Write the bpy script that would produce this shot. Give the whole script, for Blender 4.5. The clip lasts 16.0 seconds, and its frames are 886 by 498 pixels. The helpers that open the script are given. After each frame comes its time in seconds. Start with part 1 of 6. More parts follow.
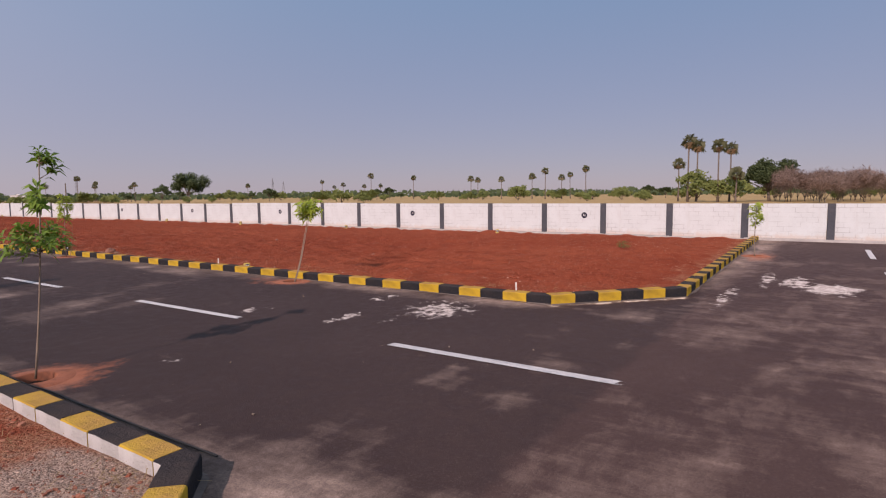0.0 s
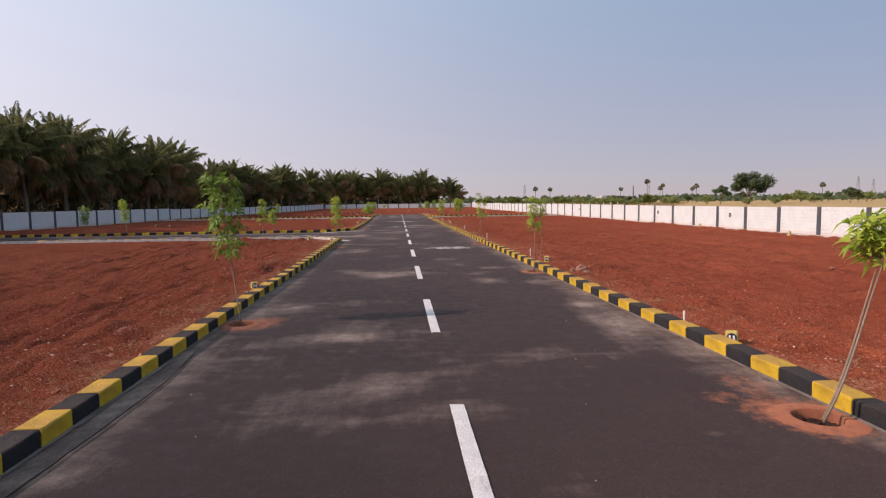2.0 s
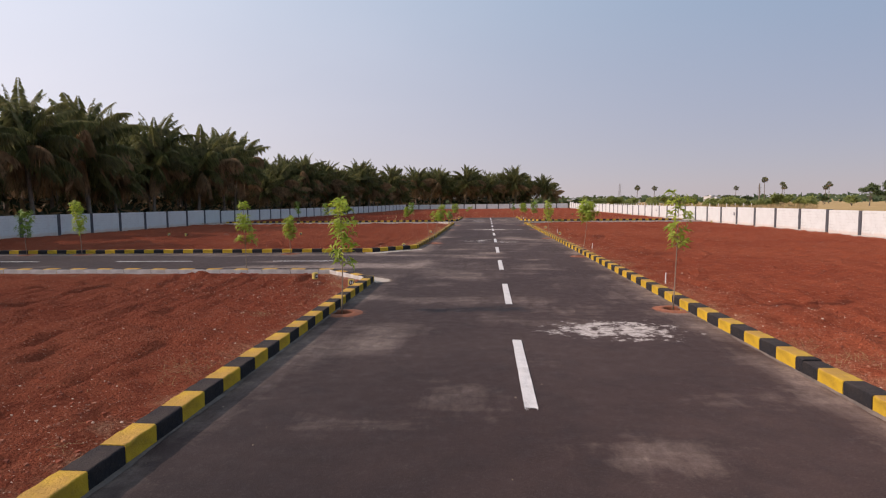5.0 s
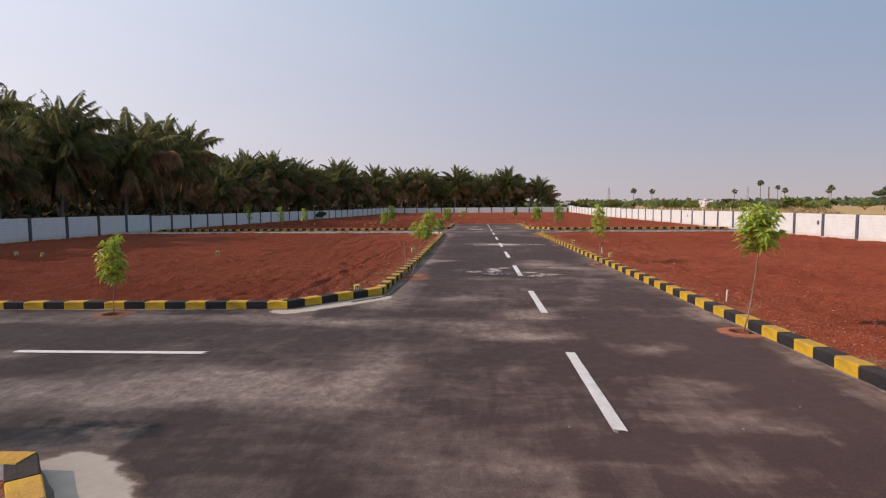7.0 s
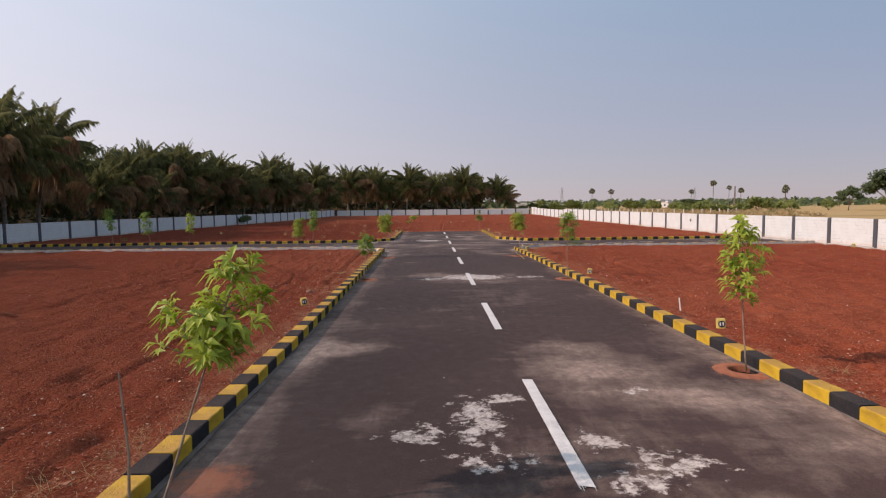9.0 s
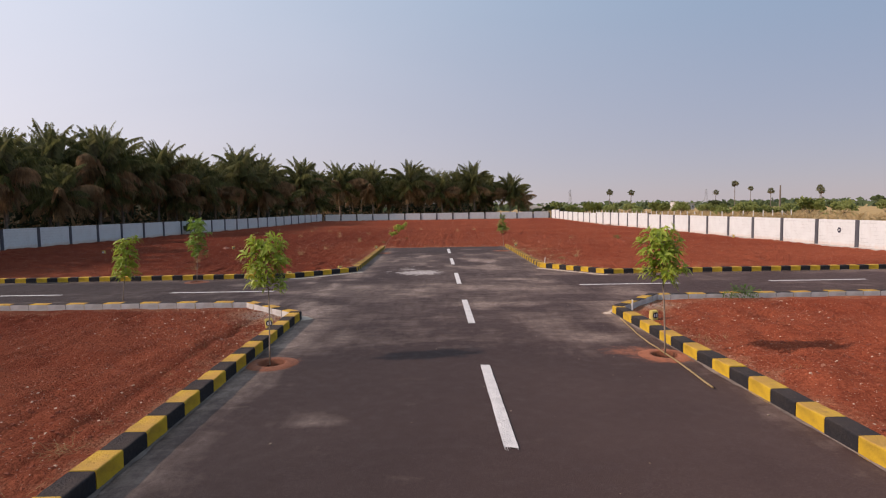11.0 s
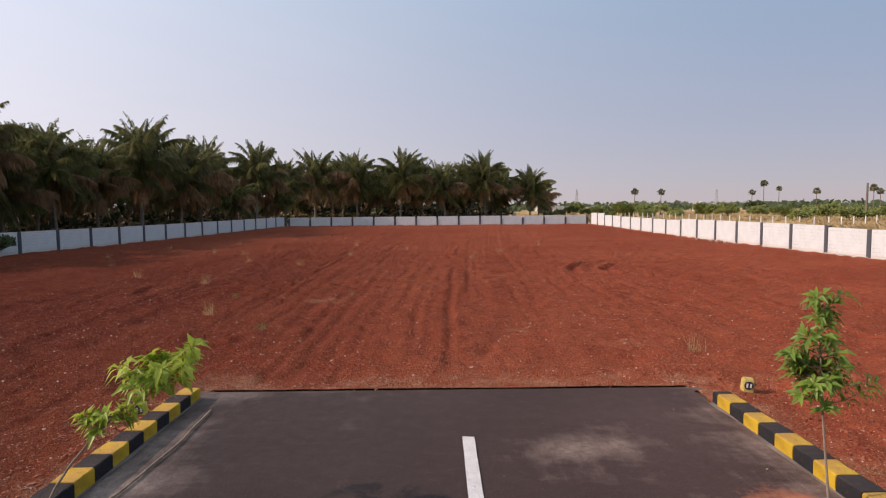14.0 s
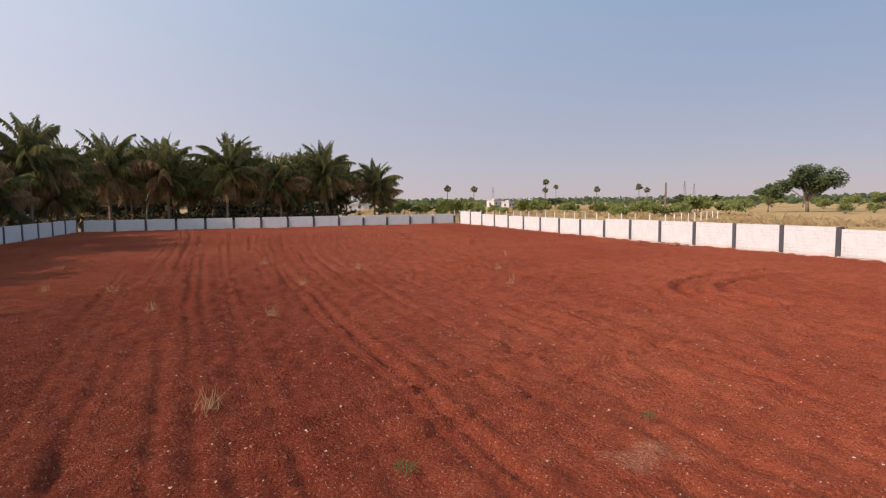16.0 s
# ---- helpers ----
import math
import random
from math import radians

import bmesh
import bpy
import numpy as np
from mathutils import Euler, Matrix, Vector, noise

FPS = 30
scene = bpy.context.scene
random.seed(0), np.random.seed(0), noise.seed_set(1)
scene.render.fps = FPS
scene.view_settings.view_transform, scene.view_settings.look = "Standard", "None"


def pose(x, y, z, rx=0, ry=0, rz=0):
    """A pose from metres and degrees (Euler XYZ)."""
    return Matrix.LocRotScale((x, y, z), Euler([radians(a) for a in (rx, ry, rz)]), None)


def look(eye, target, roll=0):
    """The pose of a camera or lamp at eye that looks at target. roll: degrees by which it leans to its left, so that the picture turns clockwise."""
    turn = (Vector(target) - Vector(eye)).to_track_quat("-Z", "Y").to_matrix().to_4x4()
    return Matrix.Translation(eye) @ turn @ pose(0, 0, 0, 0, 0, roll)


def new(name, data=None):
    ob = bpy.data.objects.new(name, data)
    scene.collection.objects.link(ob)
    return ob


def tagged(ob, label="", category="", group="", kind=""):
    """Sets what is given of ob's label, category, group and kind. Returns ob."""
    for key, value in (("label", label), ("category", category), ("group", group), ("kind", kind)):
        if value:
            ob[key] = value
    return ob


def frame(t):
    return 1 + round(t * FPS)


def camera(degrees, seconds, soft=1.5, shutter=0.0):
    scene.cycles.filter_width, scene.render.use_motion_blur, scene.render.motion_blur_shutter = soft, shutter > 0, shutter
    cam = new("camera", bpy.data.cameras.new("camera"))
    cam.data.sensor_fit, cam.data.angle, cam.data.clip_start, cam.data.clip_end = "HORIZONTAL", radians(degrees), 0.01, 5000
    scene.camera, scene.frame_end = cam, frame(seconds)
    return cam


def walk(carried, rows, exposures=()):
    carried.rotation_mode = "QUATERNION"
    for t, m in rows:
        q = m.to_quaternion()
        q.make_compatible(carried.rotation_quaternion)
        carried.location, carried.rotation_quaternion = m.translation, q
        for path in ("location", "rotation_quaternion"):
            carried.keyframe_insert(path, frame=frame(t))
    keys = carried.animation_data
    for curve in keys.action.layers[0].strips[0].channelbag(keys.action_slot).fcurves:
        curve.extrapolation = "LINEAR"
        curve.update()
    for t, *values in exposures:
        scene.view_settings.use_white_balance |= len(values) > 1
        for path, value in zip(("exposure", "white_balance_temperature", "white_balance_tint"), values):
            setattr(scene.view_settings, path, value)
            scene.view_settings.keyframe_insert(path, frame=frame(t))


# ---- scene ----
cam = camera(75.1, 16.0, soft=1.2)
PATH = [
    (0, (-6.192, 0.511, 2.095), (-4.534, 1.613, 1.906), -0.6),
    (0.5, (-4.424, 1.481, 2.093), (-3.067, 2.939, 1.912), -0.6),
    (1, (-2.855, 2.728, 2.171), (-1.868, 4.458, 1.986), -0.7),
    (1.5, (-1.436, 4.469, 2.113), (-0.886, 6.384, 1.94), -0.7),
    (2, (-0.571, 6.235, 2.124), (-0.419, 8.222, 1.96), -0.7),
    (2.5, (-0.013, 8.368, 2.11), (0.082, 10.359, 1.953), -0.6),
    (3, (0.087, 10.797, 2.181), (-0.063, 12.785, 2.022), -0.2),
    (3.5, (0.006, 13.262, 2.225), (-0.142, 15.25, 2.061), -0.0),
    (4, (-0.112, 15.732, 2.257), (-0.263, 17.719, 2.091), 0.2),
    (4.2, (-0.176, 16.818, 2.307), (-0.325, 18.805, 2.141), -0.4),
    (6.3, (-1.17, 31.63, 2.305), (-1.323, 33.618, 2.154), -0.6),
    (6.5, (-1.29, 32.801, 2.316), (-1.436, 34.79, 2.166), -0.5),
    (7, (-1.503, 35.717, 2.363), (-1.614, 37.708, 2.21), -0.4),
    (7.5, (-1.677, 38.861, 2.413), (-1.728, 40.855, 2.262), -0.5),
    (8, (-1.703, 42.288, 2.467), (-1.688, 44.282, 2.317), -0.6),
    (8.5, (-1.488, 46.053, 2.458), (-1.441, 48.047, 2.308), -0.6),
    (9, (-1.377, 49.81, 2.525), (-1.331, 51.803, 2.374), -0.6),
    (9.2, (-1.371, 51.289, 2.557), (-1.323, 53.282, 2.404), -0.6),
    (11.5, (-0.624, 73.644, 2.497), (-0.605, 75.639, 2.358), -0.8),
    (12, (-0.592, 78.374, 2.603), (-0.573, 80.369, 2.463), -0.7),
    (12.5, (-0.539, 82.895, 2.674), (-0.519, 84.89, 2.534), -0.7),
    (13, (-0.452, 87.696, 2.724), (-0.433, 89.691, 2.584), -0.7),
    (13.5, (-0.401, 92.371, 2.797), (-0.382, 94.365, 2.655), -0.4),
    (14, (-0.347, 96.767, 2.865), (-0.332, 98.762, 2.722), -0.5),
    (14.5, (-0.5, 100.961, 3.065), (-0.484, 102.956, 2.918), -0.5),
    (15, (-0.661, 104.515, 3.102), (-0.574, 106.508, 2.953), -0.5),
    (15.5, (-2.989, 106.903, 3.106), (-2.667, 108.871, 2.953), -0.6),
    (16, (-8.755, 108.842, 3.198), (-8.027, 110.698, 3.036), -0.6),
]
walk(cam, [(t, look(eye, target, roll)) for t, eye, target, roll in PATH], exposures=[(0.0, -0.10, 7400, 39), (1.0, 0.09, 7550, 36), (1.8, 0.17, 7650, 34), (4.0, 0.15, 7750, 32), (9.0, 0.10, 7750, 32), (12.0, 0.13, 7750, 32), (16.0, 0.23, 7750, 32)])

# ---- light ----
SUN_AZ, SUN_EL = 262.5, 31.5  # degrees clockwise from +y, degrees above the horizon
world = bpy.data.worlds.new("world")
scene.world = world
world.use_nodes = True
wn = world.node_tree
sky = wn.nodes.new("ShaderNodeTexSky")
sky.sky_type, sky.sun_disc = "NISHITA", False
sky.sun_elevation, sky.sun_rotation = radians(SUN_EL), radians(SUN_AZ)
sky.air_density, sky.dust_density, sky.ozone_density, sky.altitude = 1.05, 0.15, 4.5, 0
sun_data = bpy.data.lights.new("sun", "SUN")
sun_data.energy, sun_data.angle, sun_data.color = 3.4, radians(0.8), (1.0, 0.93, 0.84)
sun = new("sun", sun_data)
_a, _e = radians(SUN_AZ), radians(SUN_EL)
TO_SUN = Vector((math.sin(_a) * math.cos(_e), math.cos(_a) * math.cos(_e), math.sin(_e)))
sun.matrix_world = look(TO_SUN * 60, (0, 0, 0))
# Dusty haze: a clear sky, and over it the broad pale glow that dust gives round the sun's side of the sky.
SKY_CLEAR, HAZE, HAZE_ALL = 0.019, 0.72, 0.376
hub = wn.nodes.new("ShaderNodeTexCoord")
dot = wn.nodes.new("ShaderNodeVectorMath")
dot.operation = "DOT_PRODUCT"
dot.inputs[1].default_value = TO_SUN
wn.links.new(hub.outputs["Generated"], dot.inputs[0])
half = wn.nodes.new("ShaderNodeMath")
half.operation = "MULTIPLY_ADD"
half.inputs[1].default_value, half.inputs[2].default_value = 0.5, 0.5
wn.links.new(dot.outputs["Value"], half.inputs[0])
glow = wn.nodes.new("ShaderNodeMath")
glow.operation = "POWER"
glow.inputs[1].default_value = 2.05
wn.links.new(half.outputs[0], glow.inputs[0])
haze = wn.nodes.new("ShaderNodeBackground")
haze.inputs[0].default_value = (0.85, 0.93, 0.90, 1)
veil = wn.nodes.new("ShaderNodeTexNoise")
veil.inputs["Scale"].default_value, veil.inputs["Detail"].default_value, veil.inputs["Distortion"].default_value = 1.6, 6.0, 0.6
gain = wn.nodes.new("ShaderNodeMath")
gain.operation = "MULTIPLY_ADD"
gain.inputs[1].default_value, gain.inputs[2].default_value = HAZE, 0.0
wn.links.new(glow.outputs[0], gain.inputs[0])
# thin high veils of cloud, hardly lighter than the haze
squash = wn.nodes.new("ShaderNodeMapping")
squash.inputs["Scale"].default_value = (1.0, 1.0, 3.5)
wn.links.new(hub.outputs["Generated"], squash.inputs[0])
wn.links.new(squash.outputs[0], veil.inputs["Vector"])
thin = wn.nodes.new("ShaderNodeMapRange")
thin.inputs["From Min"].default_value, thin.inputs["From Max"].default_value = 0.35, 0.7
thin.inputs["To Min"].default_value, thin.inputs["To Max"].default_value = 0.97, 1.045
wn.links.new(veil.outputs[0], thin.inputs["Value"])
veiled = wn.nodes.new("ShaderNodeMath")
veiled.operation = "MULTIPLY"
wn.links.new(gain.outputs[0], veiled.inputs[0])
wn.links.new(thin.outputs[0], veiled.inputs[1])
wn.links.new(veiled.outputs[0], haze.inputs[1])
clear = wn.nodes["Background"]
clear.inputs[1].default_value = SKY_CLEAR
wn.links.new(sky.outputs[0], clear.inputs[0])
both = wn.nodes.new("ShaderNodeAddShader")
wn.links.new(clear.outputs[0], both.inputs[0])
wn.links.new(haze.outputs[0], both.inputs[1])
blue = wn.nodes.new("ShaderNodeBackground")
blue.inputs[1].default_value = HAZE_ALL
# bluer overhead, greyer where the dust lies low
height = wn.nodes.new("ShaderNodeSeparateXYZ")
wn.links.new(hub.outputs["Generated"], height.inputs[0])
fade = wn.nodes.new("ShaderNodeMix")
fade.data_type = "RGBA"
fade.inputs[6].default_value, fade.inputs[7].default_value = (0.59, 0.71, 0.93, 1), (0.24, 0.69, 1.12, 1)
lift = wn.nodes.new("ShaderNodeMapRange")
lift.inputs["From Min"].default_value, lift.inputs["From Max"].default_value = 0.02, 0.40
wn.links.new(height.outputs[2], lift.inputs["Value"])
wn.links.new(lift.outputs[0], fade.inputs[0])
wn.links.new(fade.outputs[2], blue.inputs[0])
whole = wn.nodes.new("ShaderNodeAddShader")
wn.links.new(both.outputs[0], whole.inputs[0])
wn.links.new(blue.outputs[0], whole.inputs[1])
wn.links.new(whole.outputs[0], wn.nodes["World Output"].inputs[0])


# ---- materials ----
class Nodes:
    """A small helper for node materials."""

    def __init__(self, name):
        self.m = bpy.data.materials.new(name)
        self.m.use_nodes = True
        self.t = self.m.node_tree
        self.b = self.t.nodes["Principled BSDF"]
        self.co = self.t.nodes.new("ShaderNodeTexCoord").outputs["Object"]

    def n(self, kind):
        return self.t.nodes.new(kind)

    def link(self, a, b):
        self.t.links.new(a, b)

    def put(self, socket, value):
        if isinstance(value, bpy.types.NodeSocket):
            self.link(value, socket)
        elif isinstance(value, (tuple, list)) and len(value) == 3 and socket.type == "RGBA":
            socket.default_value = (*value, 1)
        else:
            socket.default_value = value

    def noise(self, scale, detail=4.0, rough=0.6, co=None, stretch=None, distort=0.0):
        co = co or self.co
        if stretch:
            mp = self.n("ShaderNodeMapping")
            mp.inputs["Scale"].default_value = stretch
            self.link(co, mp.inputs[0])
            co = mp.outputs[0]
        x = self.n("ShaderNodeTexNoise")
        x.inputs["Scale"].default_value, x.inputs["Detail"].default_value = scale, detail
        x.inputs["Roughness"].default_value, x.inputs["Distortion"].default_value = rough, distort
        self.link(co, x.inputs["Vector"])
        return x.outputs[0]

    def cells(self, scale, co=None):
        """Distance from each grain's middle, and a random number for each grain."""
        x = self.n("ShaderNodeTexVoronoi")
        x.inputs["Scale"].default_value = scale
        self.link(co or self.co, x.inputs["Vector"])
        sep = self.n("ShaderNodeSeparateColor")
        self.link(x.outputs["Color"], sep.inputs[0])
        return x.outputs["Distance"], sep.outputs[0]

    def ramp(self, v, a, b, lo=0.0, hi=1.0):
        x = self.n("ShaderNodeMapRange")
        x.inputs["From Min"].default_value, x.inputs["From Max"].default_value = a, b
        x.inputs["To Min"].default_value, x.inputs["To Max"].default_value = lo, hi
        self.link(v, x.inputs["Value"])
        return x.outputs[0]

    def math(self, op, a, b=0.0):
        x = self.n("ShaderNodeMath")
        x.operation = op
        self.put(x.inputs[0], a), self.put(x.inputs[1], b)
        return x.outputs[0]

    def mix(self, f, a, b):
        x = self.n("ShaderNodeMix")
        x.data_type = "RGBA"
        self.put(x.inputs[0], f), self.put(x.inputs[6], a), self.put(x.inputs[7], b)
        return x.outputs[2]

    def attr(self, name):
        x = self.n("ShaderNodeAttribute")
        x.attribute_name = name
        return x.outputs["Fac"]

    def random(self):
        return self.n("ShaderNodeObjectInfo").outputs["Random"]

    def island(self):
        return self.n("ShaderNodeNewGeometry").outputs["Random Per Island"]

    def done(self, colour, rough=0.8, bump=None, strength=0.3, dist=0.02, spec=0.3, coarse=False):
        self.put(self.b.inputs["Base Color"], colour)
        self.put(self.b.inputs["Roughness"], rough)
        self.b.inputs["Specular IOR Level"].default_value = spec
        self.b.inputs["Diffuse Roughness"].default_value = 1.0 if coarse else 0.0
        if bump is not None:
            x = self.n("ShaderNodeBump")
            x.inputs["Strength"].default_value, x.inputs["Distance"].default_value = strength, dist
            self.link(bump, x.inputs["Height"])
            self.link(x.outputs[0], self.b.inputs["Normal"])
        return self.m


def two_tone(name, a, b, big=1.5, small=30.0, rough=0.8, strength=0.3, dist=0.02, vary=0.0, spec=0.3, by="random"):
    k = Nodes(name)
    c = k.mix(k.ramp(k.noise(big, 5), 0.35, 0.65), a, b)
    fine = k.noise(small, 3)
    c = k.mix(k.ramp(fine, 0.3, 0.75, 0.0, 0.35), c, tuple(v * 0.55 for v in a))
    if vary:
        r = k.random() if by == "random" else k.island()
        c = k.mix(k.ramp(r, 0, 1, 0, vary), c, tuple(min(1, v * 1.6) for v in b))
    return k.done(c, rough, fine, strength, dist, spec)


def asphalt():
    k = Nodes("asphalt")
    grit_d, grit_r = k.cells(90)
    grit = k.math("ADD", k.math("MULTIPLY", grit_d, -0.8), k.noise(30, 4, 0.7))
    mid = k.noise(5, 4, 0.55)
    wide = k.noise(0.3, 4, 0.55)
    c = k.mix(k.ramp(wide, 0.35, 0.65), (0.041, 0.0232, 0.0210), (0.056, 0.0338, 0.0300))
    # newer, blacker seal coat on the first stretch
    seal = k.ramp(k.math("ADD", k.attr("seal"), k.ramp(k.noise(1.6, 6, 0.65), 0.25, 0.75, -0.4, 0.4)), 0.3, 0.7, 0.0, 0.5)
    c = k.mix(seal, c, (0.021, 0.0140, 0.0142))
    c = k.mix(k.ramp(mid, 0.45, 0.8, 0, 0.22), c, (0.066, 0.050, 0.045))
    c = k.mix(k.ramp(grit_r, 0.8, 1.0, 0, 0.24), c, (0.115, 0.09, 0.08))
    c = k.mix(k.ramp(grit_r, 0.25, 0.0, 0, 0.3), c, (0.013, 0.009, 0.009))
    # dust in soft swept smears, clear in some places, thick in others
    cloud = k.ramp(k.noise(0.8, 5, 0.55, distort=0.6), 0.25, 0.75, -0.20, 0.20)
    swept = k.math("ADD", k.ramp(k.noise(2.0, 7, 0.66, stretch=(0.6, 1.6, 1), distort=0.5), 0.25, 0.75, -0.18, 0.18), k.ramp(k.noise(2.6, 7, 0.66, stretch=(1.6, 0.3, 1), distort=0.5), 0.25, 0.75, -0.15, 0.15))
    smear = k.ramp(k.math("ADD", k.math("ADD", k.attr("dust"), cloud), swept), 0.16, 1.0, 0.0, 0.9)
    mottle = k.math("MULTIPLY", k.ramp(k.noise(3.2, 7, 0.68, distort=0.5), 0.32, 0.66, 0.45, 1.12), k.ramp(k.noise(9, 8, 0.76, stretch=(1.0, 0.6, 1)), 0.36, 0.64, 0.55, 1.2))
    dust = k.math("MULTIPLY", smear, k.math("MULTIPLY", mottle, k.ramp(grit_r, 0.0, 0.6, 0.72, 1.0)))
    c = k.mix(dust, c, (0.36, 0.272, 0.225))
    mud = k.ramp(k.math("ADD", k.attr("mud"), k.ramp(k.noise(7, 5, 0.7), 0.2, 0.8, -0.35, 0.35)), 0.35, 0.8)
    c = k.mix(k.math("MULTIPLY", mud, 0.72), c, (0.36, 0.125, 0.065))
    # dark blots, most of them sapling shadows painted into the asphalt
    dark_blot = k.ramp(k.math("ADD", k.attr("dark_patch"), k.ramp(k.noise(3, 6, 0.7, distort=0.8), 0.2, 0.8, -0.5, 0.5)), 0.42, 0.62, 0, 0.8)
    c = k.mix(dark_blot, c, (0.013, 0.012, 0.013))
    # cement slurry: broken edges, thin film in places, thicker crust in others
    film = k.math("ADD", k.attr("cement"), k.ramp(k.noise(3.6, 9, 0.72, distort=0.1), 0.3, 0.7, -0.42, 0.42))
    crust = k.ramp(k.noise(7, 7, 0.8), 0.40, 0.55, 0.3, 1.0)
    cement = k.math("MULTIPLY", k.ramp(film, 0.5, 0.62), crust)
    c = k.mix(cement, c, k.mix(k.noise(12, 4), (0.38, 0.34, 0.31), (0.55, 0.51, 0.48)))
    # trowelled concrete at the kerb corners, with a stained edge
    lip = k.math("ADD", k.attr("screed"), k.ramp(k.noise(2.6, 5, 0.6), 0.25, 0.75, -0.22, 0.22))
    c = k.mix(k.ramp(lip, 0.30, 0.48, 0, 0.75), c, (0.20, 0.135, 0.095))
    c = k.mix(k.ramp(lip, 0.46, 0.60, 0, 0.9), c, k.mix(k.noise(5, 5, 0.65), (0.40, 0.325, 0.26), (0.66, 0.575, 0.48)))
    return k.done(c, k.ramp(mid, 0.3, 0.7, 0.72, 0.95), grit, 0.35, 0.010, 0.22, coarse=True)


def red_soil():
    k = Nodes("red_soil")
    wide = k.noise(0.09, 5, 0.6)
    mid = k.noise(0.8, 5, 0.6)
    clump = k.noise(3.0, 7, 0.72)
    fine = k.noise(12, 6, 0.8)
    clod_d, clod_r = k.cells(21)
    grain_d, grain_r = k.cells(75)
    c = k.mix(k.ramp(wide, 0.4, 0.6), (0.285, 0.067, 0.0345), (0.345, 0.092, 0.047))
    c = k.mix(k.ramp(mid, 0.46, 0.70, 0, 0.42), c, (0.22, 0.046, 0.023))
    # streaks of turned soil, with groove, rut and west-side shade painted in
    turned_shade = k.math("MULTIPLY", k.attr("turned_shade"), k.ramp(clump, 0.4, 0.6, 0.6, 1.0))
    c = k.mix(turned_shade, c, (0.13, 0.025, 0.014))
    # dark clump tone, painted in for the shading of lumps
    c = k.mix(k.ramp(clump, 0.50, 0.62, 0, 0.42), c, (0.17, 0.033, 0.018))
    # crumbs and grains, some pale; the dark ones put shade between clods into colour
    c = k.mix(k.ramp(clod_r, 0.4, 0.05, 0, 0.3), c, (0.17, 0.032, 0.017))
    c = k.mix(k.ramp(clod_r, 0.8, 1.0, 0, 0.2), c, (0.50, 0.15, 0.078))
    c = k.mix(k.ramp(grain_r, 0.38, 0.1, 0, 0.32), c, (0.12, 0.022, 0.013))
    c = k.mix(k.ramp(grain_r, 0.70, 0.9, 0, 0.22), c, (0.50, 0.16, 0.088))
    c = k.mix(k.ramp(grain_r, 0.988, 0.994, 0, 0.75), c, (0.62, 0.46, 0.36))
    # paler crusted dust, chaff and mortar crumbs along the kerbs and walls
    chaff = k.ramp(k.math("ADD", k.attr("gravel"), k.ramp(k.noise(1.7, 7, 0.72), 0.3, 0.7, -0.55, 0.55)), 0.34, 0.95, 0, 0.85)
    c = k.mix(chaff, c, k.mix(k.ramp(grain_r, 0.15, 0.85), (0.25, 0.090, 0.052), (0.48, 0.26, 0.16)))
    ballast = k.ramp(k.math("ADD", k.attr("gravel"), k.ramp(k.noise(3, 6, 0.7), 0.3, 0.7, -0.3, 0.3)), 1.05, 1.5, 0, 0.8)
    c = k.mix(ballast, c, k.mix(k.ramp(grain_r, 0.2, 0.8), (0.26, 0.19, 0.15), (0.50, 0.40, 0.33)))
    lumps = k.math("SUBTRACT", k.math("MULTIPLY", clump, 3.6), k.math("ADD", k.math("MULTIPLY", clod_d, 0.9), k.math("MULTIPLY", grain_d, 0.35)))
    return k.done(c, 0.95, k.math("ADD", lumps, k.math("MULTIPLY", fine, 0.8)), 0.75, 0.065, 0.03, coarse=True)


def field_ground():
    k = Nodes("dry_grass_ground")
    wide = k.noise(0.02, 5, 0.6)
    mid = k.noise(0.35, 6, 0.7)
    fine = k.noise(6, 4, 0.7)
    straw = k.mix(k.ramp(mid, 0.35, 0.65), (0.36, 0.235, 0.10), (0.50, 0.35, 0.17))
    straw = k.mix(k.ramp(wide, 0.55, 0.7, 0, 0.5), straw, (0.17, 0.13, 0.055))
    straw = k.mix(k.ramp(fine, 0.5, 0.75, 0, 0.4), straw, (0.22, 0.13, 0.06))
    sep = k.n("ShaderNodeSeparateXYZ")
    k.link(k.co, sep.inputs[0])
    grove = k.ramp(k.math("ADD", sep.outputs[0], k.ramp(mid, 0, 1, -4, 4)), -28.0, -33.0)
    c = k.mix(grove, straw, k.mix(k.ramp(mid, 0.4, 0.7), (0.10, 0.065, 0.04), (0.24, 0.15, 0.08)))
    return k.done(c, 0.95, fine, 0.6, 0.08, 0.1)


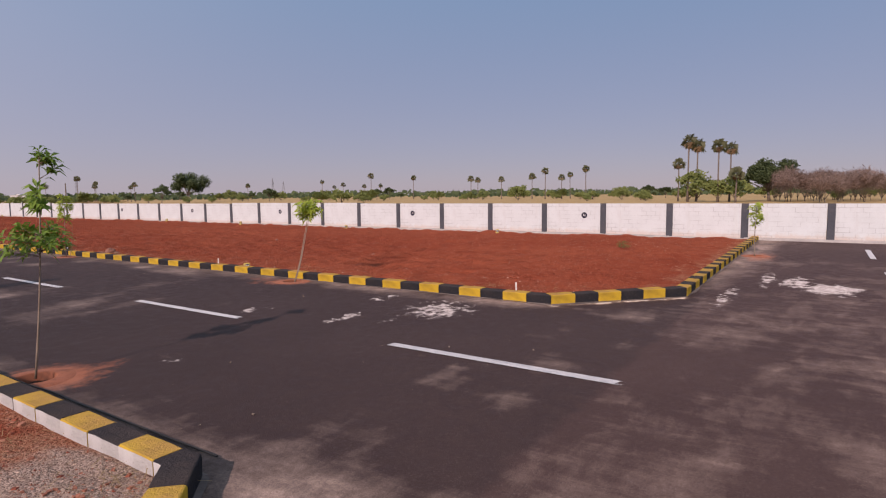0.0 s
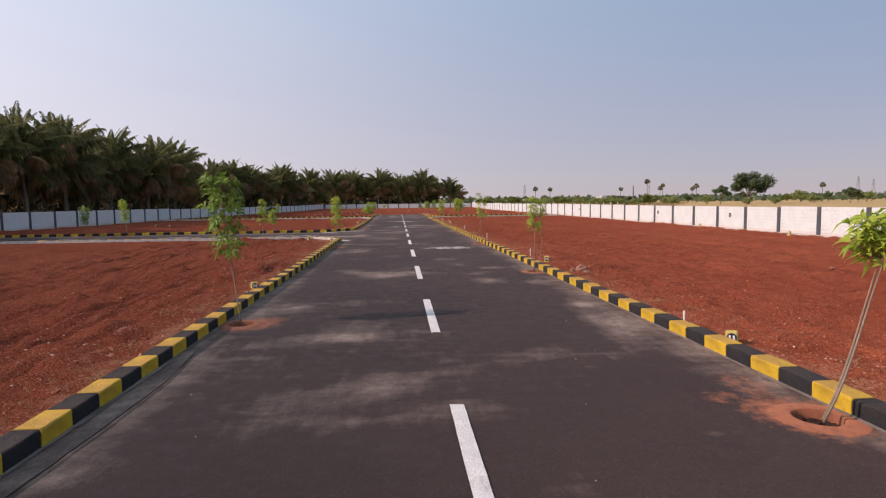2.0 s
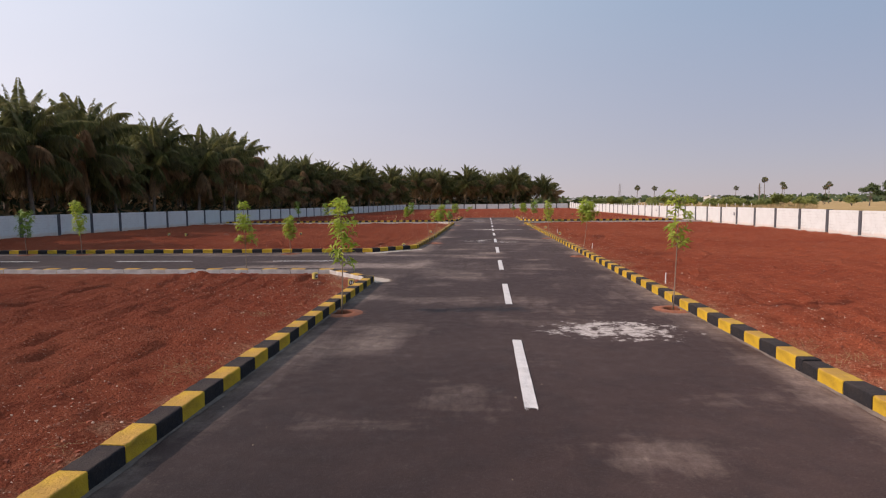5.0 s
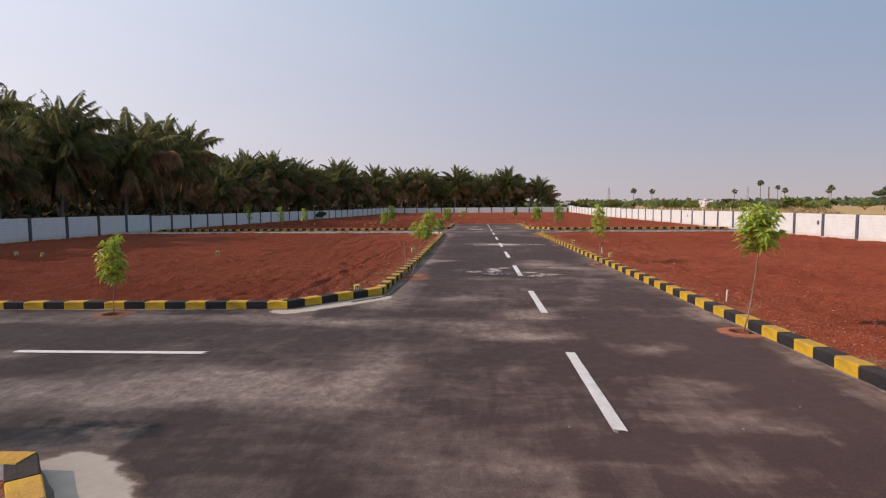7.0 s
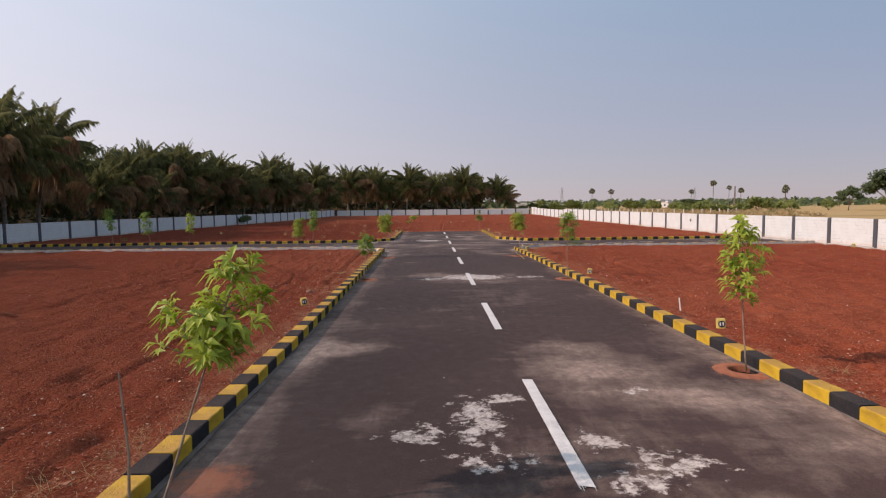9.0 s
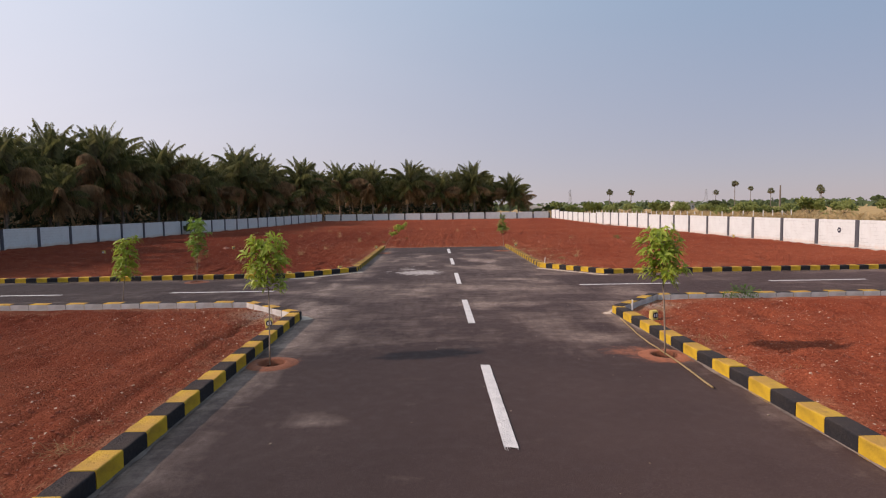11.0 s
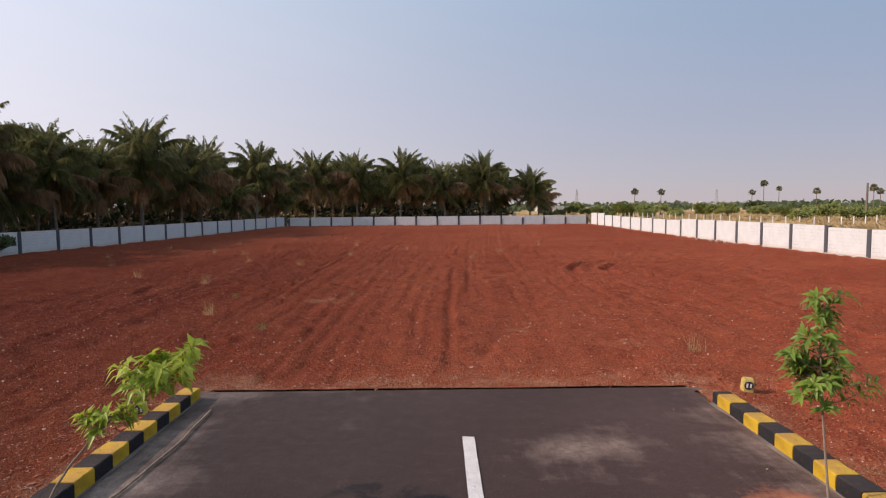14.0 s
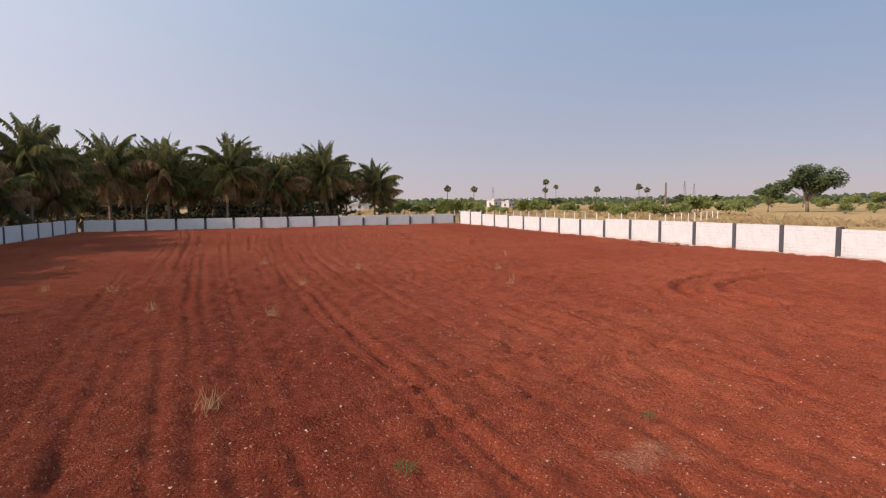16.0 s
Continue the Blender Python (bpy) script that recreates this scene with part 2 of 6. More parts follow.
def wall_white():
    k = Nodes("whitewashed_block")
    sep = k.n("ShaderNodeSeparateXYZ")
    k.link(k.co, sep.inputs[0])
    along = k.math("ADD", sep.outputs[0], sep.outputs[1])
    comb = k.n("ShaderNodeCombineXYZ")
    k.link(along, comb.inputs[0]), k.link(sep.outputs[2], comb.inputs[1])
    br = k.n("ShaderNodeTexBrick")
    k.link(comb.outputs[0], br.inputs["Vector"])
    br.inputs["Scale"].default_value = 1.0
    br.inputs["Color1"].default_value, br.inputs["Color2"].default_value = (0.59, 0.62, 0.62, 1), (0.53, 0.555, 0.555, 1)
    br.inputs["Brick Width"].default_value, br.inputs["Row Height"].default_value = 0.41, 0.2
    br.inputs["Mortar Size"].default_value, br.inputs["Mortar Smooth"].default_value = 0.012, 0.6
    wide, fine = k.noise(1.3, 5, 0.7), k.noise(25, 4, 0.7)
    c = k.mix(k.ramp(wide, 0.4, 0.75, 0, 0.6), (0.585, 0.625, 0.625), (0.48, 0.51, 0.51))
    c = k.mix(k.ramp(fine, 0.55, 0.75, 0, 0.5), c, (0.46, 0.44, 0.42))
    c = k.mix(k.ramp(k.noise(1.7, 5, 0.7), 0.42, 0.6, 0.0, 0.35), c, br.outputs["Color"])
    c = k.mix(k.math("MULTIPLY", br.outputs["Fac"], k.ramp(k.noise(0.9, 4, 0.6), 0.45, 0.65, 0.0, 0.12)), c, (0.50, 0.48, 0.45))
    low = k.ramp(k.math("ADD", sep.outputs[2], k.ramp(k.noise(4, 5, 0.7), 0.2, 0.8, -0.14, 0.14)), 0.32, 0.02)
    c = k.mix(k.math("MULTIPLY", low, 0.6), c, (0.52, 0.33, 0.21))
    streak = k.ramp(k.noise(2.2, 5, 0.7, stretch=(1, 1, 0.12)), 0.58, 0.75, 0, 0.3)
    c = k.mix(streak, c, (0.45, 0.42, 0.39))
    return k.done(c, 0.9, k.math("SUBTRACT", fine, k.math("MULTIPLY", br.outputs["Fac"], 0.2)), 0.25, 0.02, 0.2)


def leaf_mat(name, a, b, gloss=0.5, through_light=0.4):
    k = Nodes(name)
    c = k.mix(k.math("ADD", k.math("MULTIPLY", k.island(), 0.5), k.ramp(k.noise(1.6, 3, 0.6), 0.38, 0.62, 0.0, 0.5)), a, b)
    c = k.mix(k.ramp(k.random(), 0, 1, 0, 0.25), c, tuple(v * 0.6 for v in a))
    m = k.done(c, gloss, spec=0.35)
    tr = k.n("ShaderNodeBsdfTranslucent")
    k.link(c, tr.inputs[0])
    mx = k.n("ShaderNodeMixShader")
    mx.inputs[0].default_value = through_light
    k.link(k.b.outputs[0], mx.inputs[1]), k.link(tr.outputs[0], mx.inputs[2])
    k.link(mx.outputs[0], k.t.nodes["Material Output"].inputs[0])
    return m


def paint(name, a, worn, amount=0.3, dirt=0.3, dusty=None):
    k = Nodes(name)
    c = k.mix(k.ramp(k.noise(4, 5, 0.7), 0.35, 0.7), a, tuple(v * 0.78 for v in a))
    c = k.mix(k.ramp(k.random(), 0, 1, 0, 0.3), c, tuple(v * 0.65 for v in a))
    chips = k.ramp(k.noise(17, 6, 0.75), 0.62, 0.70, 0, amount * 2)
    c = k.mix(chips, c, worn)
    c = k.mix(k.ramp(k.noise(2.3, 6, 0.75), 0.47, 0.64, 0, dirt), c, tuple(v * 0.5 for v in worn))
    if dusty:
        # soil dust settled on the flat tops
        sep = k.n("ShaderNodeSeparateXYZ")
        k.link(k.n("ShaderNodeNewGeometry").outputs["Normal"], sep.inputs[0])
        film = k.math("MULTIPLY", k.ramp(sep.outputs[2], 0.6, 0.95), k.ramp(k.noise(3.5, 6, 0.7), 0.3, 0.7, 0.15, 0.6))
        c = k.mix(film, c, dusty)
    return k.done(c, 0.9, k.math("ADD", k.noise(45, 4, 0.7), k.math("MULTIPLY", k.noise(9, 4, 0.7), 2.0)), 0.7, 0.02, 0.12)


ASPHALT, SOIL, FIELD, WHITE = asphalt(), red_soil(), field_ground(), wall_white()
YELLOW = paint("yellow_kerb_paint", (0.61, 0.39, 0.038), (0.30, 0.17, 0.09), dusty=(0.50, 0.255, 0.105))
BLACK = paint("black_kerb_paint", (0.028, 0.028, 0.032), (0.13, 0.11, 0.095), dusty=(0.075, 0.055, 0.047))
KERB_WHITE = paint("limewashed_kerb_side", (0.60, 0.59, 0.57), (0.34, 0.31, 0.28), 0.45)
COLUMN = paint("slate_column_paint", (0.085, 0.090, 0.105), (0.3, 0.28, 0.27), 0.25)
LINE = paint("white_road_paint", (0.68, 0.66, 0.64), (0.10, 0.09, 0.085), 0.3, 0.08)
CONCRETE = two_tone("grey_concrete", (0.34, 0.32, 0.30), (0.46, 0.43, 0.40), 2, 30, 0.9)
MORTAR = two_tone("dusty_mortar", (0.10, 0.080, 0.070), (0.22, 0.18, 0.155), 2, 30, 0.9)
STONE = two_tone("field_stone", (0.22, 0.085, 0.056), (0.31, 0.155, 0.11), 2, 25, 0.9, 0.5, 0.03, 0.15)
PEBBLE = two_tone("pebbles", (0.17, 0.040, 0.022), (0.28, 0.078, 0.042), 0.8, 20, 0.9, 0.3, 0.01, 0.35, by="island")
PALE_PEBBLE = two_tone("pale_pebbles", (0.40, 0.25, 0.17), (0.58, 0.44, 0.34), 0.8, 20, 0.9, 0.3, 0.01, 0.5, by="island")
BARK = two_tone("young_bark", (0.20, 0.15, 0.11), (0.32, 0.25, 0.19), 8, 60, 0.85)
TRUNK = two_tone("palm_bark", (0.13, 0.105, 0.085), (0.22, 0.18, 0.15), 2, 18, 0.9, 0.6, 0.04)
LEAF = leaf_mat("young_leaf", (0.19, 0.31, 0.03), (0.50, 0.58, 0.09), 0.45, 0.47)
LEAF_DARK = leaf_mat("young_leaf_dark", (0.10, 0.20, 0.028), (0.26, 0.40, 0.06), 0.45)
FROND = leaf_mat("coconut_leaf", (0.042, 0.054, 0.020), (0.225, 0.235, 0.090), 0.34, 0.38)
FROND_RIB = leaf_mat("coconut_midrib", (0.12, 0.12, 0.05), (0.22, 0.20, 0.09), 0.5, 0.0)
FROND_DRY = leaf_mat("dry_coconut_leaf", (0.15, 0.092, 0.052), (0.42, 0.28, 0.15), 0.8, 0.25)
FAN = leaf_mat("palmyra_leaf", (0.10, 0.115, 0.055), (0.20, 0.20, 0.11), 0.5)
BUSH = leaf_mat("acacia_leaf", (0.13, 0.17, 0.045), (0.30, 0.34, 0.11), 0.7)
BUSH_DARK = leaf_mat("dark_tree_leaf", (0.042, 0.066, 0.024), (0.10, 0.135, 0.05), 0.7, 0.25)
# near-black, so that the grove's shade is in the leaf colour
SHADE_LEAF = leaf_mat("shade_black_leaf", (0.018, 0.026, 0.010), (0.045, 0.055, 0.022), 0.8, 0.1)
TWIG = leaf_mat("bare_twigs", (0.20, 0.135, 0.105), (0.36, 0.26, 0.215), 0.9)
RUBBLE = two_tone("verge_rubble", (0.235, 0.070, 0.040), (0.37, 0.165, 0.105), 0.8, 20, 0.9, 0.3, 0.01, 0.3, by="island")
STRAW = leaf_mat("dry_grass", (0.30, 0.20, 0.09), (0.50, 0.38, 0.20), 0.9)
WEED = leaf_mat("weed_leaf", (0.06, 0.13, 0.03), (0.14, 0.24, 0.06), 0.7)
PVC = two_tone("white_pvc", (0.74, 0.73, 0.70), (0.66, 0.64, 0.6), 5, 40, 0.5)
RUBBER = two_tone("black_cable", (0.02, 0.02, 0.02), (0.04, 0.036, 0.033), 5, 40, 0.6)
SIGN_BLACK = two_tone("sign_black", (0.02, 0.022, 0.04), (0.035, 0.037, 0.06), 8, 60, 0.6)
SIGN_WHITE = two_tone("sign_white", (0.72, 0.71, 0.7), (0.62, 0.61, 0.6), 8, 60, 0.7)
STEEL = two_tone("galvanised_steel", (0.25, 0.26, 0.28), (0.33, 0.34, 0.36), 1, 9, 0.6)
HOUSE = two_tone("limewashed_house", (0.50, 0.50, 0.50), (0.60, 0.59, 0.58), 0.4, 6, 0.9)
GLASS_DARK = two_tone("dark_window", (0.05, 0.06, 0.07), (0.08, 0.09, 0.1), 1, 5, 0.25)
# soil at the pit's bottom, with the hole's shade in its near-black colour
HOLLOW = two_tone("pit_shade_soil", (0.022, 0.009, 0.006), (0.05, 0.02, 0.013), 6, 40, 0.95, 0.6, 0.03)
STONE_YELLOW = paint("yellow_stone_paint", (0.62, 0.48, 0.14), (0.45, 0.38, 0.28), 0.4)


# ---- building helpers ----
def mesh_of(name, verts, faces, mats, slots=None, smooth=False):
    me = bpy.data.meshes.new(name)
    me.from_pydata([tuple(v) for v in verts], [], [tuple(f) for f in faces])
    for m in mats if isinstance(mats, (list, tuple)) else [mats]:
        me.materials.append(m)
    if slots is not None:
        me.polygons.foreach_set("material_index", slots)
    if smooth:
        me.polygons.foreach_set("use_smooth", [True] * len(me.polygons))
    me.update()
    return me


def empty(name, m=None):
    ob = new(name)
    ob.empty_display_size = 0.2
    if m is not None:
        ob.matrix_basis = m
    return ob


def part(name, me, parent, m=None, label=""):
    ob = new(name, me)
    ob.parent = parent
    if m is not None:
        ob.matrix_basis = m
    return tagged(ob, label) if label else ob


class Geo:
    """Gathers vertices and faces, with a slot for each face."""

    def __init__(self):
        self.v, self.f, self.s = [], [], []

    def add(self, verts, faces, slot=0):
        n = len(self.v)
        self.v += [tuple(v) for v in verts]
        self.f += [tuple(i + n for i in f) for f in faces]
        self.s += [slot] * len(faces)

    def box(self, lo, hi, slot=0):
        (a, b, c), (d, e, f) = lo, hi
        self.add([(a, b, c), (d, b, c), (d, e, c), (a, e, c), (a, b, f), (d, b, f), (d, e, f), (a, e, f)],
                 [(0, 3, 2, 1), (4, 5, 6, 7), (0, 1, 5, 4), (1, 2, 6, 5), (2, 3, 7, 6), (3, 0, 4, 7)], slot)

    def tube(self, pts, radii, sides=6, slot=0):
        pts = [Vector(p) for p in pts]
        n, verts = len(pts), []
        for i, p in enumerate(pts):
            d = (pts[min(i + 1, n - 1)] - pts[max(i - 1, 0)]).normalized()
            u = d.orthogonal().normalized() if abs(d.z) < 0.99 else Vector((1, 0, 0))
            u = (u - d * u.dot(d)).normalized()
            w = d.cross(u)
            verts += [p + radii[i] * (u * math.cos(6.2832 * j / sides) + w * math.sin(6.2832 * j / sides)) for j in range(sides)]
        faces = [(i * sides + j, i * sides + (j + 1) % sides, (i + 1) * sides + (j + 1) % sides, (i + 1) * sides + j) for i in range(n - 1) for j in range(sides)]
        faces += [tuple(range(sides))[::-1], tuple((n - 1) * sides + j for j in range(sides))]
        self.add(verts, faces, slot)

    def mesh(self, name, mats, smooth=False):
        return mesh_of(name, self.v, self.f, mats, self.s, smooth)


def grid_noise(x, y, scale, seed=0, octaves=4):
    """Value noise on arrays, 0 to 1."""
    out, amp, total = np.zeros_like(x, dtype=float), 1.0, 0.0
    rng = np.random.RandomState(seed)
    for o in range(octaves):
        table = rng.rand(256, 256)
        u, v = x / scale * 2**o + 37.7 * o + 900, y / scale * 2**o + 11.3 * o + 900
        i, j = np.floor(u).astype(int), np.floor(v).astype(int)
        a, b = u - i, v - j
        a, b = a * a * (3 - 2 * a), b * b * (3 - 2 * b)
        t = lambda p, q: table[p % 256, q % 256]  # noqa: E731
        out += amp * ((t(i, j) * (1 - a) + t(i + 1, j) * a) * (1 - b) + (t(i, j + 1) * (1 - a) + t(i + 1, j + 1) * a) * b)
        total, amp = total + amp, amp * 0.5
    return out / total


# ---- plan ----
WALL_X, BACK_Y, ROAD_END = 21.92, 183.0, 105.74


def left_x(y):
    """The line of the west wall, which bends twice."""
    return float(np.interp(y, (-50, 54.4, 86.0, 122.2, 183.0, 260.0), (-41.0, -34.4, -32.1, -29.7, -22.8, -14.0)))


# Kerb lines at the road's edge, each walked with the road on its right-hand side or its left.
KERBS = {
    "right_long": ([(21.6, 2.85), (5.95, 2.75), (3.80, 4.72), (3.64, 30.0), (3.40, 77.0), (3.34, 81.85), (4.9, 83.66), (21.6, 83.8)], 1),
    "right_end": ([(21.6, 89.75), (5.42, 89.62), (3.50, 92.2), (3.60, 104.9)], 1),
    "left_near": ([(-34.0, 2.35), (-5.7, 2.35), (-3.76, 4.30), (-3.66, 25.0), (-3.75, 38.6), (-5.4, 40.5), (-35.0, 40.6)], -1),
    "left_mid": ([(-34.6, 47.7), (-5.78, 48.5), (-3.94, 50.65), (-3.78, 60.0), (-3.87, 81.75), (-5.5, 83.46), (-32.0, 83.8)], -1),
    "left_end": ([(-31.6, 89.0), (-5.97, 89.8), (-3.94, 91.65), (-3.98, 105.4)], -1),
}
KERB_W, KERB_H = 0.25, 0.185
# Where yellow blocks end along the main road: pairs of (count, y).
KERB_MARKS = {
    "right_long": ((0, 6.76), (4, 10.81), (14, 21.45), (40, 48.13), (73, 81.08)),
    "right_end": ((0, 97.69), (4, 100.52)),
    "left_near": ((0, 5.01), (14, 18.75), (18, 22.59), (34, 38.05)),
    "left_mid": ((0, 54.8), (3, 57.39), (26, 78.73), (28, 80.61)),
    "left_end": ((0, 97.93), (4, 100.63)),
}


def inside(poly, x, y):
    hit = np.zeros(x.shape, bool)
    for (ax, ay), (bx, by) in zip(poly, poly[1:] + poly[:1]):
        cut = (ay > y) != (by > y)
        hit ^= cut & (x < ax + (y - ay) / ((by - ay) or 1e-9) * (bx - ax))
    return hit


def plots(x, y):
    """Where the soil plots lie, behind the kerb lines."""
    hit = np.zeros(x.shape, bool)
    for name, (line, side) in KERBS.items():
        far = 60 * side
        if name.endswith("end"):
            # the last plots open onto the field beyond the road's end
            hit |= inside(line + [(line[-1][0], 400), (far, 400), (far, line[0][1])], x, y)
        else:
            hit |= inside(line + [(far, line[-1][1]), (far, line[0][1])], x, y)
    return hit | (y > ROAD_END)


def blobs(x, y, spots, soft=False):
    out = np.zeros(x.shape)
    for cx, cy, rx, ry, k in spots:
        d = np.sqrt(((x - cx) / rx) ** 2 + ((y - cy) / ry) ** 2)
        out = out + k * np.exp(-1.1 * d * d) * (1 - 0.6 * np.clip(out, 0, 1)) if soft else np.maximum(out, k * np.clip(1.35 - d * 0.85, 0, 1))
    return out


TREES_R = [(3.42, 11.33), (3.48, 23.1), (3.45, 34.6), (3.39, 46.4), (3.33, 58.2), (3.30, 69.1), (3.05, 78.0), (3.15, 101.8)]
TREES_L = [(-3.39, 8.1), (-3.37, 16.5), (-3.52, 34.0), (-3.62, 54.3), (-3.6, 69.5), (-3.48, 77.9), (-3.75, 101.4)]
SIDE_TREES = [(-9.45, 47.85), (-22.0, 47.6), (-19.3, 47.65), (-17.9, 84.4), (-9.25, 84.2), (-9.3, 89.1), (-17.5, 88.9), (-22.5, 88.7)]
PITS = TREES_R + TREES_L + SIDE_TREES + [(-8.62, 40.98), (14.8, 2.35)]
# spills and dust: x, y, half length across and along the road, strength
CEMENT_NEAR = [(8.4, 0.35, 0.9, 0.6, 0.8), (9.2, 1.0, 1.0, 0.4, 0.66), (9.5, 1.6, 2.0, 0.2, 0.56), (6.5, 2.1, 1.6, 0.22, 0.55), (2.4, 6.35, 1.0, 0.75, 0.58), (2.85, 7.96, 0.5, 0.22, 0.6), (1.75, 32.6, 1.4, 0.9, 0.66),
               (0.5, 54.8, 0.5, 0.3, 0.6),
               (1.0, 55.2, 0.6, 0.45, 0.58), (-0.75, 55.3, 0.7, 0.4, 0.52), (0.35, 55.8, 0.4, 0.4, 0.6), (-1.5, 56.0, 0.45, 0.4, 0.62), (-0.85, 56.5, 0.4, 0.9, 0.66), (-0.4, 57.2, 0.35, 0.25, 0.62)]
CEMENT_FAR = [(-1.3, 69.5, 0.7, 0.4, 0.6), (2.0, 69.8, 0.9, 0.35, 0.6), (0.1, 69.9, 1.2, 0.8, 0.85), 
              (-1.4, 91.1, 1.0, 0.9, 0.85), (-2.7, 91.5, 0.5, 0.4, 0.45), (-1.95, 92.4, 0.5, 0.5, 0.6)]
CEMENT_SPLASH = [(0.65, 9.3, 0.45, 0.28, 0.52), (1.0, 7.35, 0.6, 0.2, 0.54), (1.1, 6.55, 0.3, 0.15, 0.5), (-2.12, 7.45, 0.2, 0.1, 0.5), (1.36, 57.4, 0.4, 0.25, 0.52),
                 (-2.1, 98.55, 0.75, 0.14, 0.5), (-1.5, 94.9, 0.3, 0.4, 0.36), (-1.9, 93.4, 0.4, 0.35, 0.44), (1.65, 96.6, 0.25, 0.9, 0.36), (1.8, 94.8, 0.4, 0.35, 0.36), (0.9, 97.2, 0.7, 0.2, 0.38), (1.6, 98.0, 0.5, 0.12, 0.45)]
CEMENT = CEMENT_NEAR + CEMENT_FAR + CEMENT_SPLASH
DUST_ENTRY = [(9.0, -1.0, 4.0, 2.0, 0.46), (3.4, 1.6, 1.6, 1.2, 0.5), (5.0, 1.0, 2.4, 1.6, 0.36), (-2.0, 12.1, 0.9, 0.7, 0.32), (-0.8, 12.6, 0.45, 0.35, 0.7), (-0.65, 13.0, 0.5, 0.5, 0.45),
              (-1.3, 16.0, 0.6, 0.3, 0.35), (-2.95, 18.0, 0.5, 0.9, 0.55), (1.6, 21.6, 0.5, 0.8, 0.5), (2.4, 24.5, 0.5, 0.5, 0.55), (2.1, 41.8, 0.7, 0.2, 0.25), (-5.7, 42.6, 0.9, 0.35, 0.8), (-7.4, 42.6, 1.6, 0.6, 0.5),
              (1.3, 43.3, 0.5, 0.4, 0.45), (-4.7, 43.4, 1.0, 0.35, 0.85), (-3.1, 43.4, 0.3, 0.8, 0.75)]
DUST_MIDDLE = [(-5.2, 44.3, 4.0, 2.0, 0.28), (-2.2, 41.6, 2.2, 3.0, 0.30), (1.5, 45.1, 0.8, 0.2, 0.3), (-0.7, 46.0, 0.9, 0.25, 0.6), (-1.6, 46.9, 1.4, 0.8, 0.5), (-11.0, 47.0, 3.0, 0.4, 0.55), (-5.0, 47.2, 2.6, 0.5, 0.5), (-7.5, 48.4, 3.0, 0.35, 0.55),
               (-1.7, 50.0, 1.2, 0.4, 0.5), (-2.0, 48.8, 1.6, 0.9, 0.25), (0.6, 55.4, 2.2, 1.2, 0.34), (3.0, 56.2, 0.8, 1.6, 0.32), (1.9, 57.2, 1.3, 0.5, 0.55), (1.14, 58.5, 0.9, 0.7, 0.6), (-2.9, 60.2, 0.8, 0.6, 0.5), (0, 69.6, 3.2, 1.3, 0.45),
               (2.4, 79.4, 0.7, 0.5, 0.6), (1.4, 79.5, 0.8, 1.0, 0.35), (-2.6, 79.8, 0.4, 1.2, 0.55)]
DUST_CROSS = [(-4.1, 87.6, 0.17, 0.46, 0.8), (-4.1, 86.7, 0.21, 0.49, 0.8), (-4.0, 85.7, 0.22, 0.43, 0.8), (-3.1, 87.1, 0.35, 0.44, 0.75), (-1.3, 86.3, 0.32, 0.37, 0.8), (-1.6, 85.5, 0.43, 0.2, 0.6), (-1.0, 85.0, 0.27, 0.25, 0.65),
              (-5.3, 86.0, 0.85, 0.41, 0.55), (-7.4, 88.0, 0.69, 0.32, 0.6), (-4.3, 83.9, 0.28, 0.36, 0.8), (-5.2, 88.6, 0.26, 0.28, 0.9), (-4.0, 89.1, 0.49, 0.45, 0.75), (0.2, 86.2, 0.31, 0.44, 0.5), (2.3, 88.6, 0.7, 0.41, 0.5),
              (2.9, 87.9, 0.6, 0.42, 0.5), (2.7, 86.2, 1.16, 0.4, 0.3), (3.2, 85.1, 1.0, 0.4, 0.3), (4.9, 85.4, 0.78, 1.3, 0.6), (5.3, 89.9, 0.67, 0.41, 0.8)]
DUST_END = [(0.2, 83.6, 0.6, 0.3, 0.42), (1.1, 96.1, 0.44, 0.97, 0.8), (1.6, 95.2, 0.41, 0.65, 0.7), (1.5, 92.3, 0.68, 0.6, 0.7), (0.6, 92.9, 0.43, 0.41, 0.6), (-1.3, 98.7, 0.4, 0.63, 0.7), (-1.1, 99.0, 0.45, 0.28, 0.9),
            (-1.6, 98.1, 0.21, 0.2, 0.9), (-2.5, 98.2, 0.32, 0.2, 0.8), (-1.5, 100.4, 0.76, 0.3, 0.7), (-0.9, 93.3, 0.16, 0.16, 1.0), (-1.4, 94.1, 0.2, 0.18, 1.0), (-0.9, 96.2, 0.21, 0.33, 0.6), (-2.9, 96.1, 0.13, 0.66, 0.6),
            (0.9, 96.4, 0.14, 1.01, 0.9), (1.1, 96.0, 0.21, 0.31, 0.8), (1.7, 95.3, 0.3, 0.3, 1.0), (1.8, 96.1, 0.17, 0.32, 0.7), (0.6, 97.1, 0.23, 0.66, 0.5)]
